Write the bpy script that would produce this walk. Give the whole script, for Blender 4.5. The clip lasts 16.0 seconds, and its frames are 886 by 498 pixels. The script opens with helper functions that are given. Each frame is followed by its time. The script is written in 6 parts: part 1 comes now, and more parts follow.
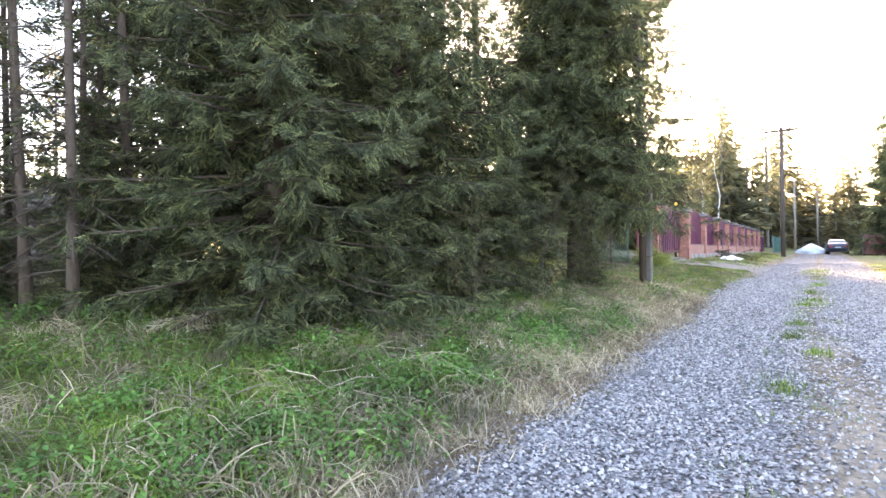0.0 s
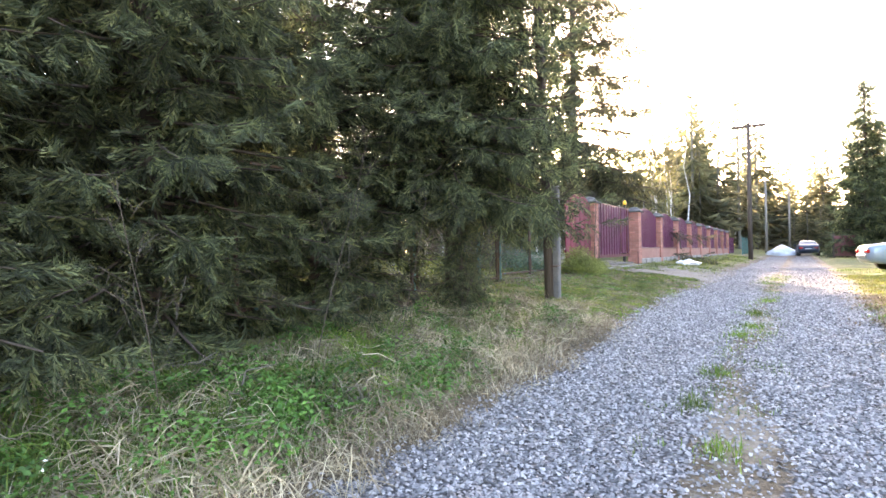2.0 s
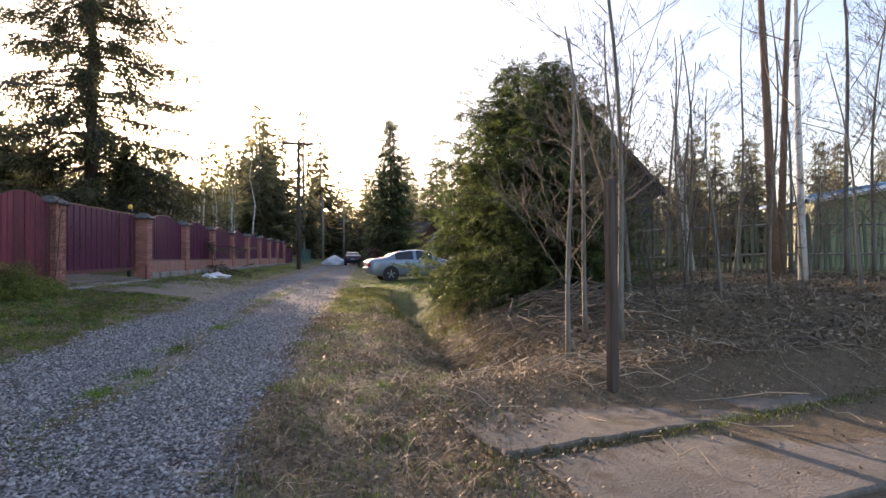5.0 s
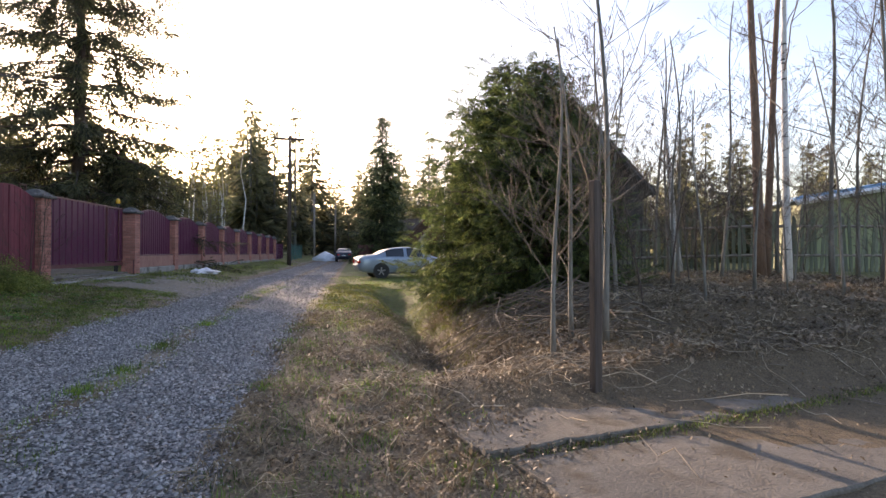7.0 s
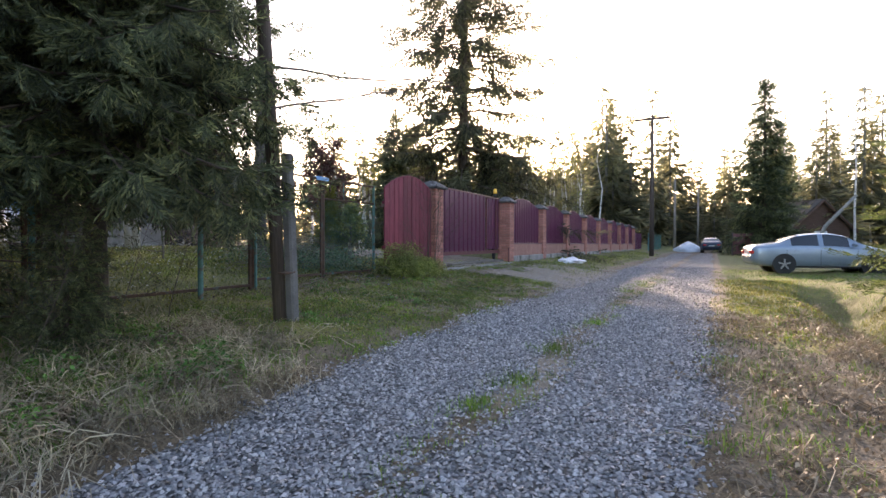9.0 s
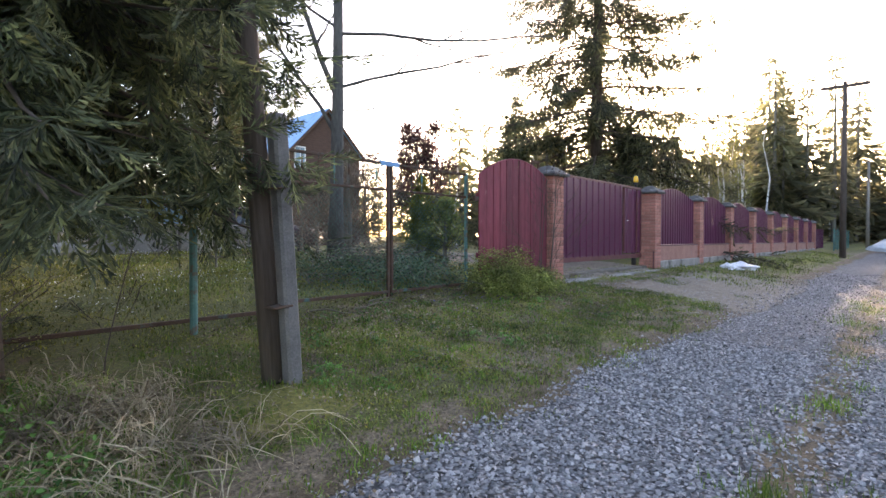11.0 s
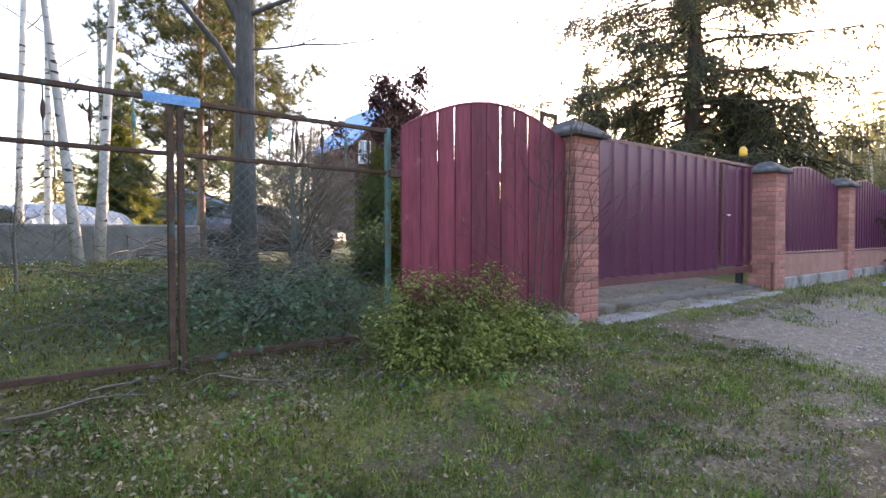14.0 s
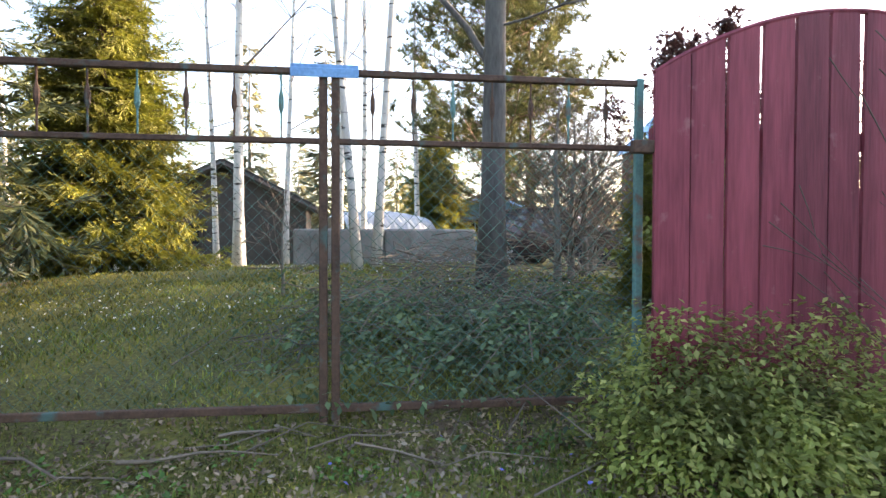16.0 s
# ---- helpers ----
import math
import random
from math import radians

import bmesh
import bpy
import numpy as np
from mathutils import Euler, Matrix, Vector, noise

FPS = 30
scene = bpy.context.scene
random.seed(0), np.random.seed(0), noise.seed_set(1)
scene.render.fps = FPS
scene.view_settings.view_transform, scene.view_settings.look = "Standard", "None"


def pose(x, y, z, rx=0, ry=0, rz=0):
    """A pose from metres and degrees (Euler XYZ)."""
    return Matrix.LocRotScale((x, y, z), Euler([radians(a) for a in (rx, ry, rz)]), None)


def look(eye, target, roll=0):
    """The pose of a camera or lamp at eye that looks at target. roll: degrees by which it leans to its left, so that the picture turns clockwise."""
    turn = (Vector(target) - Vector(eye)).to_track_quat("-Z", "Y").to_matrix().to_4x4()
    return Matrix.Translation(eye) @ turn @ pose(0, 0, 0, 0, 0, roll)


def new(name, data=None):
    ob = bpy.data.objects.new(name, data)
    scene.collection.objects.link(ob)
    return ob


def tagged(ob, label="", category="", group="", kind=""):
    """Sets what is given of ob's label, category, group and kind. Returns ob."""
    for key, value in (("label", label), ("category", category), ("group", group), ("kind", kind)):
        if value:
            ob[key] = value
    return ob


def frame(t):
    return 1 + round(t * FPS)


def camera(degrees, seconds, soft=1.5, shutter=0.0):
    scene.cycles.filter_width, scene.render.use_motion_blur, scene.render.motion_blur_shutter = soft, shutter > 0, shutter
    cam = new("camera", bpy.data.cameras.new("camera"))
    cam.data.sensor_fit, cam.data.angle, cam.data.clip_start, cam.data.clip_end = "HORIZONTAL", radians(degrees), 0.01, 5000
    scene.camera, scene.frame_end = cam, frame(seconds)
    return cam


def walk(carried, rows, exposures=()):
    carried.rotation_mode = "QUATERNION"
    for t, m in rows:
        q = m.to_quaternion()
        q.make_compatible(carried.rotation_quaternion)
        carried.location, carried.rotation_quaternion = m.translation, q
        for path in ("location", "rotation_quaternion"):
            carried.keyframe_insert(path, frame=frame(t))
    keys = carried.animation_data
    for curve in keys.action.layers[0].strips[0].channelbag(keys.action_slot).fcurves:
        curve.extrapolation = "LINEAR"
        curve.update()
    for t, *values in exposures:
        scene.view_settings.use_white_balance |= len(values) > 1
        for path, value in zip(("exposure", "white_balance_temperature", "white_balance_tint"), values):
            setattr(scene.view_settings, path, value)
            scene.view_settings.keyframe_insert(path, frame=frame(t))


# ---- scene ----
cam = camera(78.7, 16.0)
METRES, EYE, TILT, LEAN, TURN = 18.2, 1.4, 0.0, 0.0, 0.0
ROWS = [
    (0.0, 0.0, 0.0, 0.0, 0.01, 0.35, 0.91),
    (0.5, 0.0303, 0.0348, 0.0007, -0.1, 0.48, 0.96),
    (1.0, 0.0621, 0.0735, 0.0028, 0.19, 0.42, 1.0),
    (1.5, 0.0938, 0.1082, 0.0042, -0.09, 0.5, 0.98),
    (2.0, 0.1262, 0.1441, 0.0055, -1.78, 0.37, 0.96),
    (2.5, 0.1595, 0.1715, 0.0074, -3.31, 0.5, 0.98),
    (3.0, 0.197, 0.1933, 0.0084, -7.97, 0.49, 1.07),
    (3.5, 0.2311, 0.2011, 0.0099, -16.31, 0.53, 1.11),
    (4.0, 0.2635, 0.1993, 0.0123, -29.38, 0.48, 1.3),
    (4.5, 0.2763, 0.1891, 0.0145, -42.72, 0.82, 0.75),
    (7.0, 0.2809, 0.1845, 0.0166, -44.42, 0.32, -0.29),
    (7.5, 0.2744, 0.2054, 0.0137, -42.73, 0.02, -1.31),
    (8.0, 0.2796, 0.227, 0.0158, -31.36, -0.41, -0.2),
    (8.5, 0.2877, 0.2589, 0.0115, -15.87, -0.63, -0.11),
    (9.0, 0.2964, 0.2973, 0.0109, -8.53, -0.75, -0.12),
    (11.5, 0.348, 0.4846, 0.02, 6.82, -1.2, -0.01),
    (12.0, 0.3624, 0.5221, 0.0209, 7.08, -1.22, 0.03),
    (12.5, 0.3747, 0.5588, 0.0218, 7.43, -1.13, 0.05),
    (13.0, 0.384, 0.5968, 0.0222, 8.08, -1.2, 0.02),
    (13.5, 0.3911, 0.6347, 0.0222, 13.61, -1.18, 0.07),
    (14.0, 0.4013, 0.6741, 0.0237, 16.03, -1.3, 0.07),
    (14.5, 0.4134, 0.7067, 0.026, 17.75, -1.05, 0.24),
    (15.0, 0.4189, 0.7333, 0.0266, 18.85, -1.02, 0.1),
    (15.5, 0.4133, 0.7442, 0.0268, 29.7, -0.84, 0.13),
    (16.0, 0.3897, 0.7562, 0.0264, 48.43, -1.11, -0.2),
]
walk(cam, [(t, pose(0, 0, EYE, TILT, LEAN, TURN) @ pose(METRES * x, METRES * y, METRES * z, 90 + pitch, roll, yaw)) for t, x, y, z, yaw, pitch, roll in ROWS],
     [(0.0, 3.75, 7200, 27), (2.5, 3.62, 7150, 25), (3.5, 2.68, 7000, 24), (4.5, 1.56, 6750, 26), (7.0, 1.56, 6650, 25), (9.0, 2.2, 6650, 24), (11.5, 2.52, 6850, 25), (13.5, 2.66, 6850, 28), (15.0, 2.86, 6700, 27), (16.0, 2.9, 6900, 22)])

# ---------------------------------------------------------------- light
SUN_EL, SUN_AZ = 12.0, 15.0
world = bpy.data.worlds.new("sky")
scene.world = world
world.use_nodes = True
wn = world.node_tree
sky = wn.nodes.new("ShaderNodeTexSky")
sky.sky_type, sky.sun_disc = "NISHITA", False
sky.sun_elevation, sky.sun_rotation = radians(SUN_EL), radians(SUN_AZ)
sky.air_density, sky.dust_density, sky.ozone_density = 1.0, 1.8, 1.0
wn.nodes["Background"].inputs[1].default_value = 0.15
wn.links.new(sky.outputs[0], wn.nodes["Background"].inputs[0])
sun = new("sun", bpy.data.lights.new("sun", "SUN"))
sun.data.energy, sun.data.angle, sun.data.color = 4.0, radians(0.6), (1.0, 0.80, 0.56)
sd = Vector((math.sin(radians(SUN_AZ)) * math.cos(radians(SUN_EL)), math.cos(radians(SUN_AZ)) * math.cos(radians(SUN_EL)), math.sin(radians(SUN_EL))))
sun.matrix_world = look(sd * 50, (0, 0, 0))


# ---------------------------------------------------------------- materials
def nodes_of(name):
    m = bpy.data.materials.new(name)
    m.use_nodes = True
    t = m.node_tree
    return m, t, t.nodes["Principled BSDF"]


def noise_tex(t, scale, detail=4.0, co="Object", rough=0.6):
    n = t.nodes.new("ShaderNodeTexNoise")
    n.inputs["Scale"].default_value, n.inputs["Detail"].default_value, n.inputs["Roughness"].default_value = scale, detail, rough
    c = t.nodes.new("ShaderNodeTexCoord")
    t.links.new(c.outputs[co], n.inputs["Vector"])
    return n.outputs["Fac"]


def ramp(t, fac, stops):
    r = t.nodes.new("ShaderNodeValToRGB")
    e = r.color_ramp.elements
    while len(e) < len(stops):
        e.new(0.5)
    for k, (p, c) in enumerate(stops):
        e[k].position = p
        e[k].color = (*c, 1) if len(c) == 3 else c
    t.links.new(fac, r.inputs[0])
    return r.outputs[0]


def mix(t, fac, a, b, kind="MIX"):
    n = t.nodes.new("ShaderNodeMix")
    n.data_type, n.blend_type = "RGBA", kind
    for s, v in ((n.inputs[0], fac), (n.inputs[6], a), (n.inputs[7], b)):
        if isinstance(v, (int, float)):
            s.default_value = v
        elif isinstance(v, tuple):
            s.default_value = (*v, 1)
        else:
            t.links.new(v, s)
    return n.outputs[2]


def maths(t, op, a, b):
    n = t.nodes.new("ShaderNodeMath")
    n.operation = op
    n.use_clamp = op == "MULTIPLY_ADD"
    for s, v in zip(n.inputs, (a, b)):
        if isinstance(v, (int, float)):
            s.default_value = v
        else:
            t.links.new(v, s)
    return n.outputs[0]


def bump(t, p, height, strength, distance):
    b = t.nodes.new("ShaderNodeBump")
    b.inputs["Strength"].default_value, b.inputs["Distance"].default_value = strength, distance
    t.links.new(height, b.inputs["Height"])
    t.links.new(b.outputs[0], p.inputs["Normal"])


def plain(name, c1, c2, scale=6.0, rough=0.8, metal=0.0, fine=60.0, relief=0.3, depth=0.004, stain=None, stretch=None, vary=0.0, island=False):
    """Two tones in large patches and fine grain, fine relief, stains with a shape of their own, tone varied from piece to piece."""
    m, t, p = nodes_of(name)
    big = noise_tex(t, scale, 5)
    small = noise_tex(t, fine, 3)
    if stretch:
        c = t.nodes.new("ShaderNodeTexCoord")
        mp = t.nodes.new("ShaderNodeMapping")
        mp.inputs["Scale"].default_value = stretch
        t.links.new(c.outputs["Object"], mp.inputs["Vector"])
        for n in [n for n in t.nodes if n.type == "TEX_NOISE"]:
            t.links.new(mp.outputs[0], n.inputs["Vector"])
    col = ramp(t, big, [(0.32, c1), (0.68, c2)])
    col = mix(t, 0.28, col, ramp(t, small, [(0.3, tuple(0.45 * v for v in c1)), (0.7, tuple(min(1, 1.35 * v) for v in c2))]))
    if stain:
        sc, sp, scol = stain
        col = mix(t, ramp(t, noise_tex(t, sc, 6), [(sp, (0, 0, 0)), (min(1, sp + 0.12), (1, 1, 1))]), col, scol)
    if vary:
        g = t.nodes.new("ShaderNodeNewGeometry" if island else "ShaderNodeObjectInfo")
        rnd = g.outputs["Random Per Island" if island else "Random"]
        col = mix(t, 1.0, col, ramp(t, rnd, [(0, (1 - vary,) * 3), (1, (1 + vary, 1 + 0.9 * vary, 1 + 0.8 * vary))]), "MULTIPLY")
    t.links.new(col, p.inputs["Base Color"])
    p.inputs["Roughness"].default_value, p.inputs["Metallic"].default_value = rough, metal
    if relief:
        bump(t, p, maths(t, "ADD", big, small), relief, depth)
    return m


def leafy(name, c1, c2, scale=1.2, through_=0.3, rough=0.6, c3=None):
    """Leaves, needles or blades: tone varies from leaf to leaf and in patches, and light passes through."""
    m, t, p = nodes_of(name)
    g = t.nodes.new("ShaderNodeNewGeometry")
    stops = [(0.0, c1), (1.0, c2)] if c3 is None else [(0.0, c1), (0.6, c2), (1.0, c3)]
    col = ramp(t, g.outputs["Random Per Island"], stops)
    col = mix(t, 1.0, col, ramp(t, noise_tex(t, scale, 3), [(0.32, (0.45, 0.45, 0.45)), (0.68, (1.5, 1.5, 1.35))]), "MULTIPLY")
    t.links.new(col, p.inputs["Base Color"])
    p.inputs["Roughness"].default_value = rough
    tr = t.nodes.new("ShaderNodeBsdfTranslucent")
    t.links.new(col, tr.inputs[0])
    ms = t.nodes.new("ShaderNodeMixShader")
    ms.inputs[0].default_value = through_
    t.links.new(p.outputs[0], ms.inputs[1])
    t.links.new(tr.outputs[0], ms.inputs[2])
    t.links.new(ms.outputs[0], t.nodes["Material Output"].inputs[0])
    return m


def ground_material():
    m, t, p = nodes_of("ground")

    def zone(name, lo=0.42, hi=0.58, sc=9.0):
        a = t.nodes.new("ShaderNodeAttribute")
        a.attribute_name = name
        v = maths(t, "ADD", a.outputs["Fac"], maths(t, "MULTIPLY", maths(t, "SUBTRACT", noise_tex(t, sc, 6), 0.5), 0.9))
        return ramp(t, v, [(lo, (0, 0, 0)), (hi, (1, 1, 1))])

    fine = noise_tex(t, 70, 5)
    mid = noise_tex(t, 11, 5)
    soil = ramp(t, mid, [(0.3, (0.062, 0.043, 0.026)), (0.7, (0.165, 0.122, 0.072))])
    soil = mix(t, 0.5, soil, ramp(t, fine, [(0.35, (0.038, 0.026, 0.016)), (0.65, (0.24, 0.18, 0.105))]))
    straw = ramp(t, noise_tex(t, 38, 6), [(0.3, (0.075, 0.055, 0.036)), (0.55, (0.20, 0.155, 0.102)), (0.75, (0.37, 0.30, 0.21))])
    turf = ramp(t, noise_tex(t, 48, 7), [(0.30, (0.040, 0.032, 0.016)), (0.5, (0.10, 0.105, 0.027)), (0.70, (0.19, 0.20, 0.05))])
    moss = ramp(t, noise_tex(t, 30, 5), [(0.3, (0.075, 0.075, 0.016)), (0.7, (0.24, 0.225, 0.05))])
    sand = ramp(t, noise_tex(t, 16, 6), [(0.3, (0.145, 0.12, 0.088)), (0.7, (0.30, 0.255, 0.195))])
    vo = t.nodes.new("ShaderNodeTexVoronoi")
    vo.inputs["Scale"].default_value = 30.0
    tc = t.nodes.new("ShaderNodeTexCoord")
    t.links.new(tc.outputs["Object"], vo.inputs["Vector"])
    grav = ramp(t, vo.outputs["Color"], [(0.0, (0.11, 0.11, 0.114)), (0.5, (0.22, 0.22, 0.226)), (1.0, (0.35, 0.35, 0.36))])
    grav = mix(t, ramp(t, vo.outputs["Distance"], [(0.35, (0, 0, 0)), (0.7, (1, 1, 1))]), grav, (0.045, 0.043, 0.042))
    col = mix(t, zone("straw"), soil, straw)
    col = mix(t, zone("turf"), col, turf)
    col = mix(t, zone("moss"), col, moss)
    col = mix(t, zone("sand"), col, sand)
    gz_ = zone("gravel", 0.45, 0.55, 14.0)
    col = mix(t, gz_, col, grav)
    t.links.new(col, p.inputs["Base Color"])
    p.inputs["Roughness"].default_value = 0.92
    h = mix(t, gz_, maths(t, "ADD", fine, mid), ramp(t, vo.outputs["Distance"], [(0.0, (1, 1, 1)), (0.7, (0, 0, 0))]))
    bump(t, p, h, 0.8, 0.02)
    return m


def bark(name, c1, c2, marks=None):
    m = plain(name, c1, c2, 5, 0.9, fine=30, relief=0.8, depth=0.01, stretch=(1, 1, 0.25))
    if marks:
        t = m.node_tree
        p = t.nodes["Principled BSDF"]
        c = t.nodes.new("ShaderNodeTexCoord")
        mp = t.nodes.new("ShaderNodeMapping")
        mp.inputs["Scale"].default_value = (3, 3, 14)
        t.links.new(c.outputs["Object"], mp.inputs["Vector"])
        n = t.nodes.new("ShaderNodeTexNoise")
        n.inputs["Scale"].default_value, n.inputs["Detail"].default_value = 1.0, 3
        t.links.new(mp.outputs[0], n.inputs["Vector"])
        old = p.inputs["Base Color"].links[0].from_socket
        t.links.new(mix(t, ramp(t, n.outputs["Fac"], [(0.60, (0, 0, 0)), (0.66, (1, 1, 1))]), old, marks), p.inputs["Base Color"])
    return m


def glassy(name, tint, rough=0.03):
    m, t, p = nodes_of(name)
    p.inputs["Base Color"].default_value = (*tint, 1)
    p.inputs["Roughness"].default_value = rough
    p.inputs["Specular IOR Level"].default_value = 0.8
    return m


def paint(name, c, rough=0.25, coat=0.6, metal=0.3):
    m = plain(name, tuple(0.92 * v for v in c), c, 3, rough, metal, 200, 0.0, stain=(2.2, 0.66, tuple(0.7 * v + 0.05 for v in c)))
    m.node_tree.nodes["Principled BSDF"].inputs["Coat Weight"].default_value = coat
    return m


